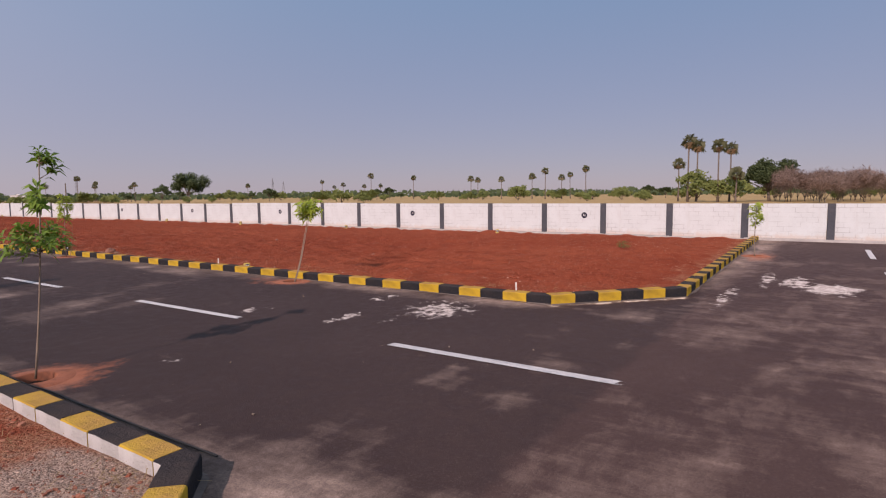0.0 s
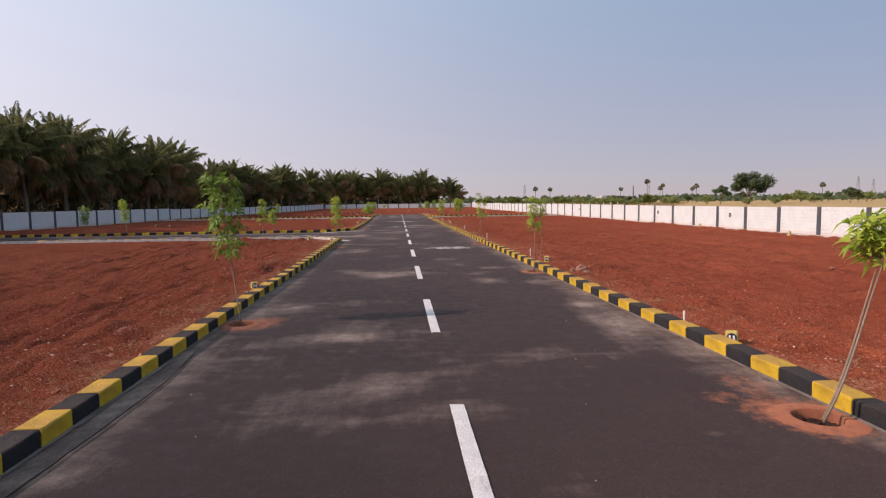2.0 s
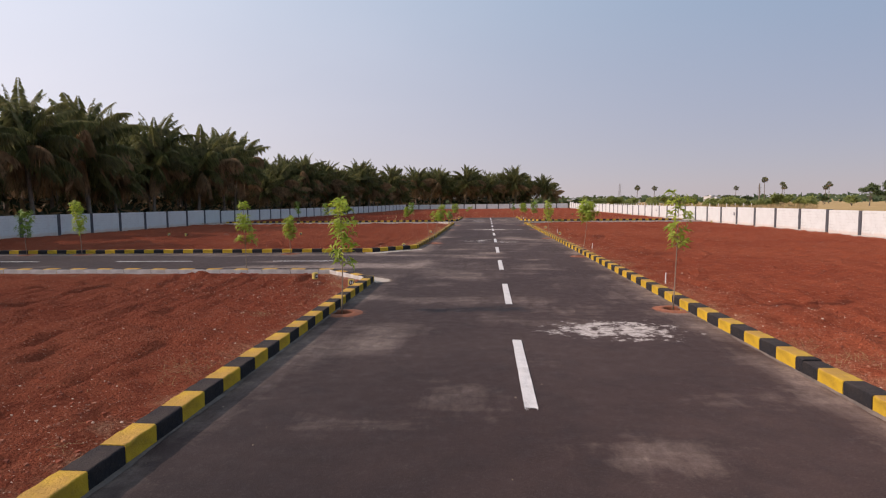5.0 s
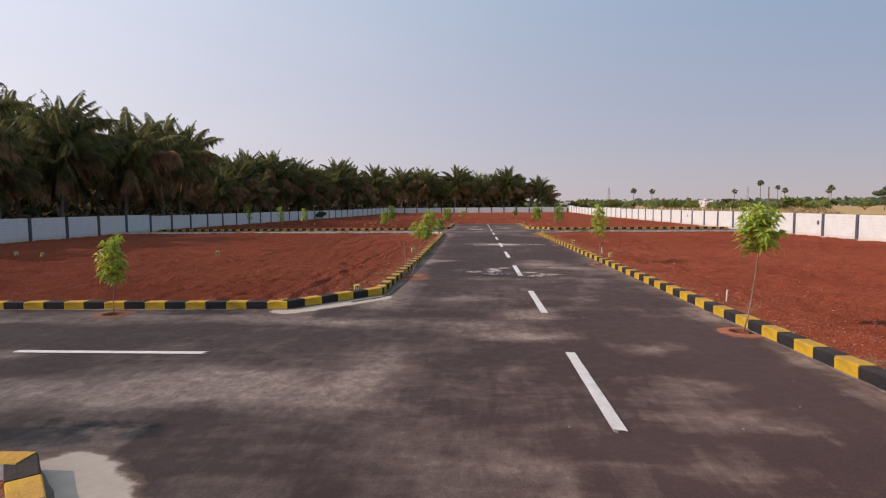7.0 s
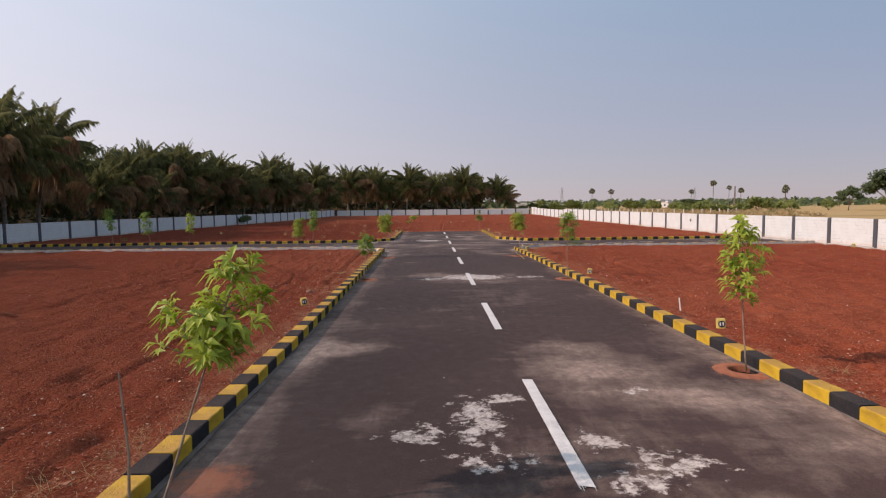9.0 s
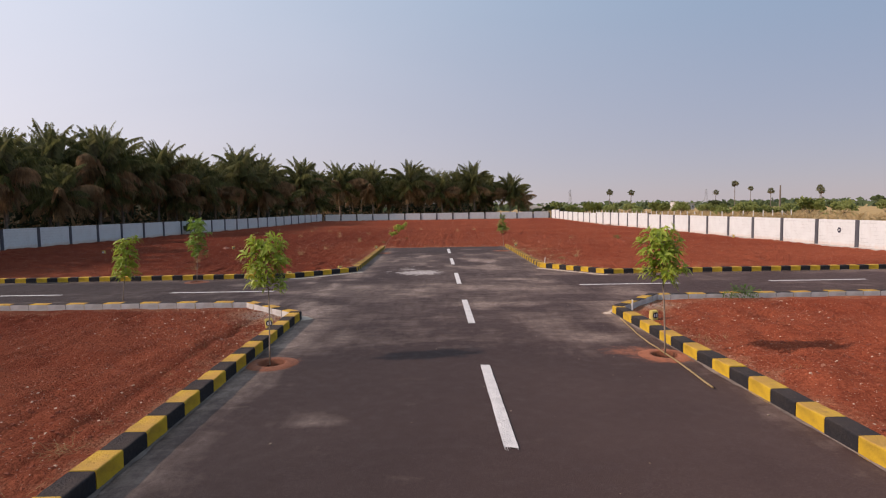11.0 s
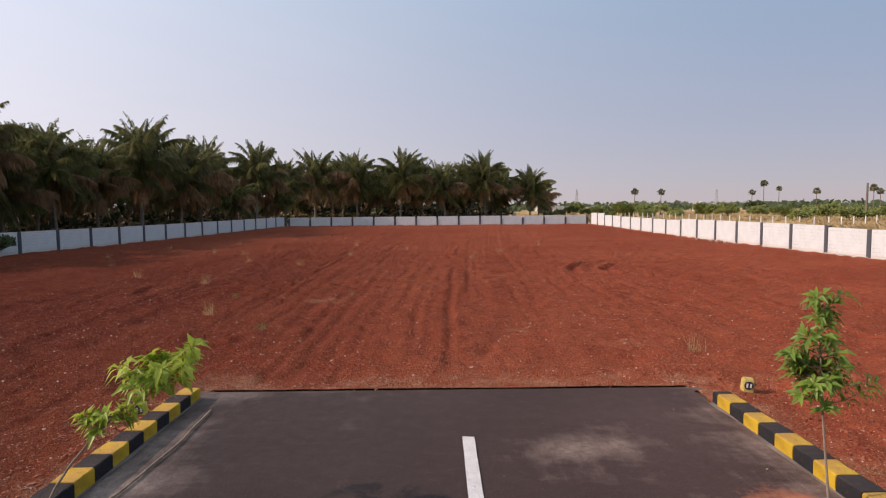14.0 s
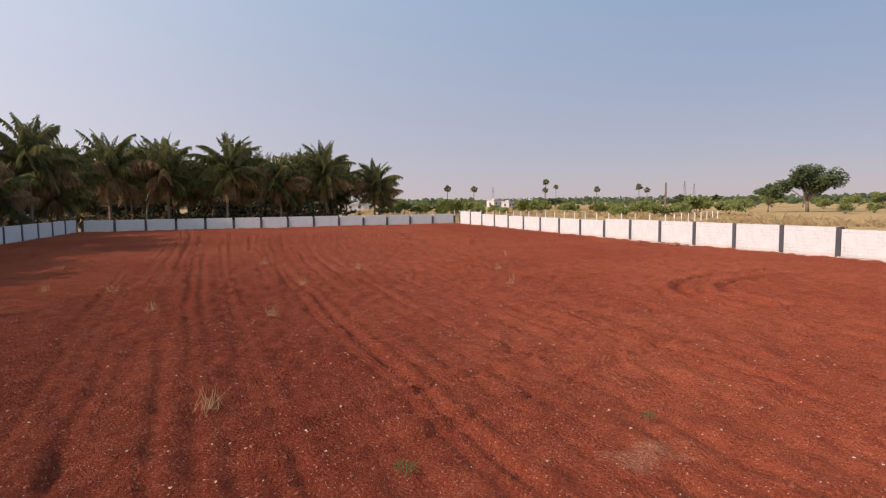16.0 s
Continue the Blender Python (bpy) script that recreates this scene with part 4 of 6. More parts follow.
def wall_footing():
    g = Geo()
    for (x, y, z), (u, v, w) in zip(R_STOPS, R_STOPS[1:]):
        top = 0.10 + 0.06 * noise.noise((y * 0.4, 0, 0))
        g.add([(x - 0.26, y, -0.2), (x - 0.12, y, -0.2), (x - 0.12, y, top), (x - 0.2, y, top - 0.03), (u - 0.26, v, -0.2), (u - 0.12, v, -0.2), (u - 0.12, v, top), (u - 0.2, v, top - 0.03)],
              [(0, 3, 7, 4), (3, 2, 6, 7), (0, 1, 2, 3), (4, 7, 6, 5)])
    return tagged(new("trim", g.mesh("trim", CONCRETE)), "rough concrete footing along the white wall", "footing", kind="structure")


wall_footing()


def disc(g, r, y0, y1, n=20, slot=0, cx=0.0, cz=0.0):
    g.add([(cx + r * math.cos(6.28318 * i / n), y, cz + r * math.sin(6.28318 * i / n)) for y in (y0, y1) for i in range(n)],
          [tuple(range(n)), tuple(range(2 * n - 1, n - 1, -1))] + [(i, i + n, (i + 1) % n + n, (i + 1) % n) for i in range(n)], slot)


def sign_mesh():
    g = Geo()
    disc(g, 0.15, 0, -0.006, 24, 0)
    g2 = Geo()
    for x in (-0.035, 0.035):
        g2.box((x - 0.014, -0.011, -0.05), (x + 0.014, -0.007, 0.05))
    return g.mesh("disc", SIGN_BLACK), g2.mesh("digits", SIGN_WHITE)


_disc, _digits = sign_mesh()
for k, y in enumerate((10.6, 21.3, 33.1, 43.7, 54.6, 65.4, 76.3, 100.5)):
    root = tagged(empty("plot_sign", pose(WALL_X - 0.106, y, 0.98, 0, 0, -90)), "round dark blue plot mark painted on the white wall", "sign", "plot marks on the wall")
    part("digits", _digits, part("disc", _disc, root))


# ---- lane marks ----
def dash_mesh(length=3.18, wide=0.15):
    g, n = Geo(), 12
    rng = random.Random(5)
    pts = [(s * (wide / 2 + rng.uniform(-0.002, 0.002)), -length / 2 + length * i / n + (rng.uniform(-0.03, 0.03) if i in (0, n) else 0), 0.013) for s in (-1, 1) for i in range(n + 1)]
    g.add(pts, [(i, i + n + 1, i + n + 2, i + 1) for i in range(n)])
    # paint that ran on past the near end
    for k in range(7):
        x, w, ln = rng.uniform(-0.07, 0.07), rng.uniform(0.002, 0.005), rng.uniform(0.02, 0.11)
        g.add([(x - w, -length / 2 + 0.03, 0.0128), (x + w, -length / 2 + 0.03, 0.0128), (x + w * 0.5, -length / 2 - ln, 0.011), (x - w * 0.5, -length / 2 - ln, 0.011)], [(3, 2, 1, 0)])
    return g.mesh("lane_mark", LINE)


_dash = dash_mesh()
for k in range(-6, 16):
    y = 3.94 + 6.55 * k
    if y > 0 or y < -5:
        tagged(new("lane_mark", _dash), "white painted centre line dash on asphalt", "road marking", "centre line dashes", "structure").matrix_basis = pose(0, y, 0)
for x, y in ((-7.47, 44.63), (-14.0, 44.6), (-20.5, 44.5), (-27, 44.4), (5.4, 86.8), (11.6, 87.0), (18.1, 87.1), (-7.4, 86.4), (-13.9, 86.3), (-20.5, 86.2), (17.0, -0.75), (10.4, -0.85), (-9.0, -0.9), (-15.5, -0.9)):
    tagged(new("lane_mark", _dash), "white painted dash along the side road", "road marking", "side road dashes", "structure").matrix_basis = pose(x, y, 0, 0, 0, 90)


# ---- kerbs ----
def kerb_block(length, colour, seed=0):
    """One worn block, from y = 0 to length; its road face at x = 0 and its limewashed face at x = KERB_W."""
    w, h, gap, rows = KERB_W, KERB_H, 0.004, 5
    rng = random.Random(seed * 97 + int(length * 1000))
    verts, n = [], 7
    for k in range(rows):
        b = 0.010 + 0.010 * rng.random() + (0.006 if k in (0, rows - 1) else 0)
        y = gap + (length - 2 * gap) * k / (rows - 1)
        dip = rng.uniform(-0.005, 0.004)
        ring = [(0.006, -0.14), (rng.uniform(-0.003, 0.004), h - b), (b * 0.35, h - b * 0.3), (b, h), (w - b * 0.6, h), (w, h - b * 0.6), (w, -0.14)]
        verts += [(x, y, z + (dip if z > 0 else 0)) for x, z in ring]
    faces = [(k * n + i, (k + 1) * n + i, (k + 1) * n + (i + 1) % n, k * n + (i + 1) % n) for k in range(rows - 1) for i in range(n)]
    faces += [tuple(range(n)), tuple(range(rows * n - 1, (rows - 1) * n - 1, -1))]
    return mesh_of("kerb_block", verts, faces, [YELLOW if colour else BLACK, KERB_WHITE], [1 if i == 5 else 0 for k in range(rows - 1) for i in range(n)] + [0, 0])


def kerb_cuts(name, a, b, last):
    """Cuts along one stretch, as (from, to, yellow), in parts of its length."""
    d, marks = math.hypot(b[0] - a[0], b[1] - a[1]), KERB_MARKS[name]
    if abs(b[1] - a[1]) > 3 and abs(b[0] - a[0]) < 1:
        (n0, y0), (n1, y1) = marks[0], marks[-1]
        p0, p1 = (marks[1][1] - y0) / (marks[1][0] - n0), (y1 - marks[-2][1]) / (n1 - marks[-2][0])
        halves = []
        for k in range(-80, 320):
            n = k / 2
            y = y0 + (n - n0) * p0 if n < n0 else y1 + (n - n1) * p1 if n > n1 else float(np.interp(n, [m[0] for m in marks], [m[1] for m in marks]))
            halves.append((y, k % 2 == 1))
        lo, hi = min(a[1], b[1]), max(a[1], b[1])
        out = []
        for (u, first), (v, _) in zip(halves, halves[1:]):
            # a half that starts at an odd count is yellow
            u, v = max(u, lo), min(v, hi)
            if v - u > 0.05:
                e, f = (u - a[1]) / (b[1] - a[1]), (v - a[1]) / (b[1] - a[1])
                out.append((min(e, f), max(e, f), first))
        return sorted(out)
    n = max(2, round(d / (0.37 if name.endswith("end") else 0.47)))
    return [(k / n, (k + 1) / n, (k + last) % 2 == 0) for k in range(n)]


rng = random.Random(11)
blocks = {}
for name, (line, side) in KERBS.items():
    root = tagged(empty("kerb"), "yellow and black painted concrete kerb along the road", "kerb", "road kerbs", "structure")
    last = 0
    for stretch, (a, b) in enumerate(zip(line, line[1:])):
        d = math.hypot(b[0] - a[0], b[1] - a[1])
        turn = math.degrees(math.atan2(b[1] - a[1], b[0] - a[0])) - 90
        cuts = kerb_cuts(name, a, b, last)
        last = 1 if cuts[-1][2] else 0
        for u, v, yellow in cuts:
            key = (round((v - u) * d, 2), yellow, rng.randrange(3))
            if key not in blocks:
                blocks[key] = kerb_block(*key)
            # the block is turned about for kerbs whose plot lies to the left of their line
            w = u if side > 0 else v
            m = pose(a[0] + (b[0] - a[0]) * w, a[1] + (b[1] - a[1]) * w, rng.uniform(-0.004, 0.004) + 0.012 * (stretch % 2), rng.uniform(-0.3, 0.3), 0, turn + (0 if side > 0 else 180) + rng.uniform(-0.5, 0.5))
            part("kerb_block", blocks[key], root, m)


# ---- young trees ----
def leaf(g, base, way, side, length, width, droop=0.25, slot=0):
    """One folded leaf of four triangles."""
    way, side = way.normalized(), side.normalized()
    up = side.cross(way)
    mid = base + way * length * 0.5 + up * length * 0.05
    tip = base + way * length - Vector((0, 0, length * droop))
    g.add([base, mid + side * width / 2 + up * width * 0.2, tip, mid - side * width / 2 + up * width * 0.2, mid], [(0, 1, 4), (1, 2, 4), (2, 3, 4), (3, 0, 4)], slot)


def young_tree(seed, height, lean=(0.0, 0.0), crown=0.6, low=0.42, leaves=230, stems=1, bend=0.0, size=0.16, dark=False, tiers=None):
    """A thin street tree: a trunk, slim branches, and long leaves drooping in whorls from the ends of the shoots."""
    rng = random.Random(seed)
    t, c = Geo(), Geo()
    stem = []
    for s in range(stems):
        ox, oy = rng.uniform(-0.05, 0.05) * s, rng.uniform(-0.08, 0.08) * s
        pts = []
        for i in range(9):
            u = i / 8
            pts.append(Vector((ox + lean[0] * u ** (1 + bend) + 0.03 * math.sin(3 * u + seed), oy + lean[1] * u ** (1 + bend) + 0.03 * math.sin(4 * u + 2 * seed), height * 0.93 * u * (1 - 0.06 * s))))
        t.tube(pts, [0.014 - 0.008 * i / 8 for i in range(9)], 6)
        stem = stem or pts

    def on(u):
        k = min(int(u * 8), 7)
        return stem[k].lerp(stem[k + 1], u * 8 - k)

    def whorl(q, axis, count):
        side = axis.orthogonal().normalized()
        other = axis.cross(side)
        turn = rng.uniform(0, 6.283)
        for k in range(count):
            a = turn + k * 2.4
            out = side * math.cos(a) + other * math.sin(a)
            w = (axis * rng.uniform(0.1, 0.75) + out * rng.uniform(0.7, 1.0)).normalized()
            w.z -= 0.08
            ln = size * rng.uniform(0.7, 1.3)
            leaf(c, q - axis * size * rng.uniform(0, 0.7), w, w.cross(axis) + Vector((0, 0, 0.02)), ln, ln * rng.uniform(0.26, 0.38), rng.uniform(0.1, 0.4))

    n = max(13, min(40, leaves // 15))
    for b in range(n):
        if tiers:
            lo, hi, r = tiers[b % len(tiers)]
            u = rng.uniform(lo, hi)
        else:
            u, r = low + (1 - low) * (b + rng.random()) / n, crown * (1 - 0.45 * abs((b / n) - 0.4))
        p = on(min(u, 0.999))
        a = b * 2.4 + rng.uniform(-0.5, 0.5)
        d = Vector((math.cos(a), math.sin(a), rng.uniform(0.2, 0.9))).normalized()
        ln = r * rng.uniform(0.35, 0.95)
        end = p + d * ln
        t.tube([p, p + d * ln * 0.5 - Vector((0, 0, ln * 0.05)), end], [0.006, 0.0045, 0.003], 4)
        axis = (d + Vector((0, 0, 0.6))).normalized()
        whorl(end, axis, rng.randint(9, 13))
        if ln > 0.22:
            whorl(p.lerp(end, 0.55), axis, rng.randint(4, 7))
    whorl(stem[-1], Vector((0, 0, 1)), 12)
    return t.mesh("trunk", BARK, True), c.mesh("crown", LEAF_DARK if dark else LEAF)


def pit_mesh():
    """A round planting pit: a trodden collar of earth round an open hole with loose soil at its bottom."""
    g, n = Geo(), 30
    rng = random.Random(3)
    prof = [(0.47, -0.03), (0.41, 0.006), (0.30, 0.010), (0.245, 0.018), (0.222, 0.008), (0.215, -0.10)]
    jig = [1 + 0.05 * math.sin(6.283 * 3 * i / n) + rng.uniform(-0.03, 0.03) for i in range(n)]
    verts = []
    for r, z in prof:
        loose = 1.0 if r > 0.42 else 0.4
        verts += [(r * (1 + (jig[i] - 1) * loose) * math.cos(6.28318 * i / n), r * (1 + (jig[i] - 1) * loose) * math.sin(6.28318 * i / n), z) for i in range(n)]
    g.add(verts, [(k * n + i, k * n + (i + 1) % n, (k + 1) * n + (i + 1) % n, (k + 1) * n + i) for k in range(len(prof) - 1) for i in range(n)])
    h = Geo()
    rows = [(0.22, -0.085), (0.14, -0.10), (0.06, -0.07)]
    h.add([(r * math.cos(6.28318 * i / n), r * math.sin(6.28318 * i / n), z + rng.uniform(-0.012, 0.012)) for r, z in rows for i in range(n)] + [(0, 0, -0.06)],
          [(k * n + i, k * n + (i + 1) % n, (k + 1) * n + (i + 1) % n, (k + 1) * n + i) for k in range(2) for i in range(n)] + [(2 * n + i, 2 * n + (i + 1) % n, 3 * n) for i in range(n)])
    me = g.mesh("earth_rim", ASPHALT, True)
    me.attributes.new("mud", "FLOAT", "POINT").data.foreach_set("value", [0.55 if i < n else 0.8 for i in range(len(g.v))])
    return me, h.mesh("hollow", HOLLOW)


PIT = pit_mesh()


def plant(x, y, meshes, label, turn=0.0, z=0.0, pit=True, scale=1.0, group="young street trees"):
    root = tagged(empty("young_tree", pose(x, y, z, 0, 0, turn) @ Matrix.Scale(scale, 4)), label, "tree", group)
    part("trunk", meshes[0], root)
    part("crown", meshes[1], root)
    if pit:
        ring = tagged(empty("planting_pit", pose(x, y, z + 0.004, 0, 0, turn * 3)), "round planting pit with a thin earth-stained rim", "planting pit", "planting pits")
        part("earth_rim", PIT[0], ring)
        part("hollow", PIT[1], ring, label="loose soil coloured dark for the hole's shade")


plant(-3.39, 8.1, young_tree(1, 2.84, (0.18, -0.16), 0.5, leaves=500, size=0.135, dark=True, tiers=[(0.52, 0.58, 0.42), (0.60, 0.68, 0.36), (0.73, 0.82, 0.14), (0.86, 1.0, 0.28), (0.54, 0.64, 0.45)]), "tall thin sapling with sparse tiers of leaves beside the kerb")
plant(3.42, 11.33, young_tree(2, 2.0, (0.6, -0.12), 0.46, 0.80, leaves=520, stems=2, bend=-0.1, size=0.14), "leaning two-stemmed sapling with a dense bright green crown")
plant(-3.37, 16.5, young_tree(3, 2.75, (-0.28, 0.1), 0.5, 0.46, leaves=520, size=0.16, dark=True), "upright sapling with a long leafy crown beside the kerb")
plant(3.48, 23.1, young_tree(4, 2.3, (0.0, 0.05), 0.36, 0.54, leaves=420, size=0.13), "upright sapling with a narrow green crown beside the kerb")
plant(3.45, 34.6, young_tree(5, 2.55, (0.05, 0.1), 0.4, 0.5, leaves=230, size=0.16), "slender sapling with an open crown beside the kerb")
plant(-3.52, 34.0, young_tree(6, 2.5, (-0.05, 0.1), 0.45, 0.45, leaves=300, size=0.18), "sapling with broad bright leaves beside the kerb")
plant(-8.62, 40.98, young_tree(26, 2.45, (0.05, 0.0), 0.42, leaves=420, size=0.17, tiers=[(0.4, 0.55, 0.45), (0.55, 0.7, 0.42), (0.7, 0.82, 0.3), (0.92, 1.0, 0.26)]), "slim sapling with leafy tiers beside the side road kerb")
plant(3.39, 46.4, young_tree(7, 2.3, (0.3, 0.1), 0.55, 0.68, leaves=520, bend=-0.3, size=0.19), "bent sapling with a wide drooping crown beside the kerb")
plant(-3.62, 54.3, young_tree(8, 2.22, (0.66, 0.42), 0.5, leaves=900, size=0.15, tiers=[(0.60, 0.68, 0.5), (0.66, 0.76, 0.6), (0.74, 0.84, 0.5), (0.92, 1.0, 0.25), (0.58, 0.74, 0.5)]), "leaning sapling with bright yellow-green leaves beside the kerb")
plant(3.33, 58.2, young_tree(9, 2.35, (0.0, 0.1), 0.4, 0.47, leaves=440, size=0.16), "upright sapling with a tall narrow crown beside the kerb")
plant(3.30, 69.1, young_tree(10, 2.3, (0.0, 0.1), 0.42, 0.62, leaves=300, size=0.17, dark=True), "upright sapling with a rounded crown beside the kerb")
plant(-3.6, 69.5, young_tree(11, 1.6, (0.05, 0.0), 0.38, 0.55, leaves=280, size=0.16, dark=True), "short sapling with a rounded crown beside the kerb")
plant(-3.48, 77.9, young_tree(12, 2.15, (-0.1, 0.1), 0.46, 0.60, leaves=600, size=0.15), "sapling with a dense rounded crown beside the kerb")
plant(3.05, 78.0, young_tree(13, 2.15, (-0.08, 0.1), 0.46, 0.62, leaves=620, stems=2, size=0.17), "two-stemmed sapling with a full green crown beside the kerb")
plant(-3.75, 101.4, young_tree(14, 1.62, (1.12, 0.42), 0.34, leaves=600, bend=0.9, size=0.135, tiers=[(0.66, 0.74, 0.26), (0.84, 0.95, 0.42), (0.88, 1.0, 0.40), (0.78, 0.92, 0.36)]), "sapling leaning low over the road's end")
plant(3.15, 101.8, young_tree(15, 2.2, (0.0, 0.1), 0.40, leaves=600, size=0.14, dark=True, tiers=[(0.48, 0.60, 0.46), (0.55, 0.68, 0.38), (0.66, 0.82, 0.32), (0.80, 1.0, 0.18), (0.58, 0.76, 0.36)]), "upright sapling at the end of the road")
plant(14.8, 2.35, young_tree(16, 1.7, (0.55, 0.1), 0.4, 0.6, leaves=180, size=0.16), "leaning sapling on the side road by the wall")
_side = [young_tree(40 + i, 1.9 + 0.25 * i, (0.1 * i, 0.1), 0.5, 0.42, leaves=420, size=0.18, dark=i % 2 == 1) for i in range(4)]
for k, (x, y) in enumerate(SIDE_TREES):
    plant(x, y, _side[k % 4], "slim sapling planted along the side road", turn=70 * k, scale=0.9 + 0.08 * (k % 3), group="side road saplings")


# ---- coconut grove ----
def coconut(seed, height=7.5, fronds=30, length=5.0, m=42):
    """A coconut palm: upright young fronds in the middle, arching ones round them, dead brown ones hanging below."""
    rng = random.Random(seed)
    t, c, d = Geo(), Geo(), Geo()
    bend, off = rng.uniform(0, 6.28), rng.uniform(0.1, 0.9)
    pts = [Vector((off * (i / 9) ** 2 * math.cos(bend), off * (i / 9) ** 2 * math.sin(bend), height * i / 9)) for i in range(10)]
    t.tube(pts, [0.27, 0.2, 0.17, 0.165, 0.16, 0.155, 0.15, 0.15, 0.17, 0.2], 8)
    top = pts[-1]
    skirt = 4
    for f in range(fronds + skirt):
        # the last few are dead and hang down round the trunk
        u = min(1, f / fronds)
        hung = f >= fronds
        elev = radians(87 - 122 * u ** 1.5 + rng.uniform(-9, 9)) if not hung else radians(rng.uniform(-78, -48))
        az = f * 2.39996 + rng.uniform(-0.25, 0.25)
        dry = hung or (u > 0.5 and rng.random() < 0.35)
        g = d if dry else c
        ln = (length if not hung else min(length, 0.65 * height)) * (0.80 + 0.25 * math.sin(3.14 * min(1, u + 0.15))) * rng.uniform(0.88, 1.1)
        out = Vector((math.cos(az), math.sin(az), 0))
        side = out.cross(Vector((0, 0, 1)))
        drift = side * rng.uniform(-0.28, 0.28)
        # the midrib, bowing down more and more towards its tip
        n, p, rib, e = 12, top + Vector((0, 0, 0.1)), [], elev
        sag = radians(1.8 + 3.8 * math.sin(3.14 * min(1, u * 1.1)) + rng.uniform(0, 2.6))
        for i in range(n + 1):
            rib.append(p.copy())
            p = p + (out * math.cos(e) + drift * (i / n) + Vector((0, 0, math.sin(e)))) * ln / n
            e -= sag * (0.35 + 1.3 * i / n)
        g.tube(rib[::3], [0.05, 0.038, 0.026, 0.015, 0.006], 3, 0 if dry else 1)
        roll = rng.uniform(-0.35, 0.35)
        for i in range(m):
            v = 0.15 + 0.85 * i / (m - 1)
            k = min(int(v * n), n - 1)
            q = rib[k].lerp(rib[k + 1], v * n - k)
            tangent = (rib[k + 1] - rib[k]).normalized()
            lift = side.cross(tangent)
            reach = ln * 0.21 * math.sin(3.14 * min(0.93, 0.24 + 0.68 * v)) * rng.uniform(0.7, 1.2)
            for s in (-1, 1):
                w = (side * s * 0.85 + tangent * (0.45 + 0.5 * v) + lift * (0.30 - 0.45 * u + roll * s + rng.gauss(0, 0.16))).normalized()
                fall = reach * (0.55 + 0.75 * min(1, 1.6 * u) + 0.35 * rng.random() + (0.3 if dry else 0))
                wide = tangent * 0.0105 * 38 / m
                mid = q + w * reach * 0.5 - Vector((0, 0, fall * 0.22))
                g.add([q - wide, q + wide, mid + wide * 1.3, q + w * reach * 0.9 - Vector((0, 0, fall))], [(0, 1, 2), (0, 2, 3)])
    for k in range(9):
        q = top + Vector((0.3 * math.cos(k * 0.7), 0.3 * math.sin(k * 0.7), -0.25 - 0.15 * (k % 3)))
        d.add([q + Vector(o) * 0.13 for o in ((1, 0, 0), (-1, 0, 0), (0, 1, 0), (0, -1, 0), (0, 0, 1.3), (0, 0, -1.3))], [(0, 2, 4), (2, 1, 4), (1, 3, 4), (3, 0, 4), (2, 0, 5), (1, 2, 5), (3, 1, 5), (0, 3, 5)])
    return t.mesh("trunk", TRUNK, True), c.mesh("crown", [FROND, FROND_RIB]), d.mesh("dry_fronds", FROND_DRY)


DEEP = [coconut(120 + i, (6.8, 7.3, 6.0)[i], 23, 5.1, 18) for i in range(3)]
COCO = [coconut(100 + i, (6.8, 6.1, 7.3, 5.6, 7.0, 4.4)[i], (34, 32, 35, 31, 34, 29)[i], (5.3, 5.1, 5.4, 4.9, 5.2, 4.7)[i]) for i in range(6)]


def coconut_palm(x, y, kind, turn, scale):
    root = tagged(empty("coconut_palm", pose(x, y, -0.15, 0, 0, turn) @ Matrix.Scale(scale, 4)), "coconut palm with arching dark green and dry brown fronds", "palm tree", "coconut grove")
    for name, me, text in zip(("trunk", "crown", "dry_fronds"), COCO[kind] if kind < 6 else DEEP[kind - 6], ("", "", "hanging brown dead fronds")):
        part(name, me, root, label=text)


rng = random.Random(77)
for row in range(5):
    for k in range(33):
        y = 12 + 6.0 * k + (3.0 if row % 2 else 0) + rng.uniform(-1.3, 1.3)
        if y > 198 or (row > 2 and rng.random() < 0.25):
            continue
        coconut_palm(left_x(y) - 4.6 - 6.2 * row + rng.uniform(-1.2, 1.2), y, rng.randrange(6) if row < 2 else 6 + rng.randrange(3), rng.uniform(0, 360), rng.uniform(0.78, 1.16) * float(np.interp(y, (40, 56, 79, 95, 121, 134, 147, 158, 175, 195), (1.0, 1.02, 1.08, 0.97, 0.88, 0.90, 0.92, 0.96, 0.94, 0.98))))
for x, y, kind, s in ((-22.6, 201.5, 3, 1.34), (-15.2, 203.0, 1, 1.24), (-7.2, 200.8, 0, 1.16), (0.9, 203.5, 3, 1.12), (8.6, 206.4, 2, 1.10), (17.4, 208.5, 1, 1.0), (20.5, 217.0, 5, 0.98), (-18.6, 207.5, 4, 1.1), (-3.4, 207.8, 2, 1.0), (5.0, 209.5, 4, 1.02), (13.4, 213.0, 0, 0.92)):
    coconut_palm(x, y, kind, 50 * kind + x * 9, s)
for row in range(1, 5):
    for k in range(6):
        x = -31 + 7.6 * k + (3.5 if row % 2 else 0) + rng.uniform(-1.5, 1.5)
        if x < 19 - 2.0 * row:
            coconut_palm(x, 204 + 7.5 * row + rng.uniform(-1.5, 1.5), rng.randrange(6) if row < 2 else 6 + rng.randrange(3), rng.uniform(0, 360), rng.uniform(0.92, 1.14))


for x, y, kind, s in ((-33.2, 144.2, 2, 0.82), (-34.2, 126.5, 4, 0.95), (-33.4, 137.0, 2, 0.9), (-37.5, 124.0, 0, 0.95), (-35.8, 131.5, 4, 0.95)):
    coconut_palm(x, y, kind, x * 11, s)


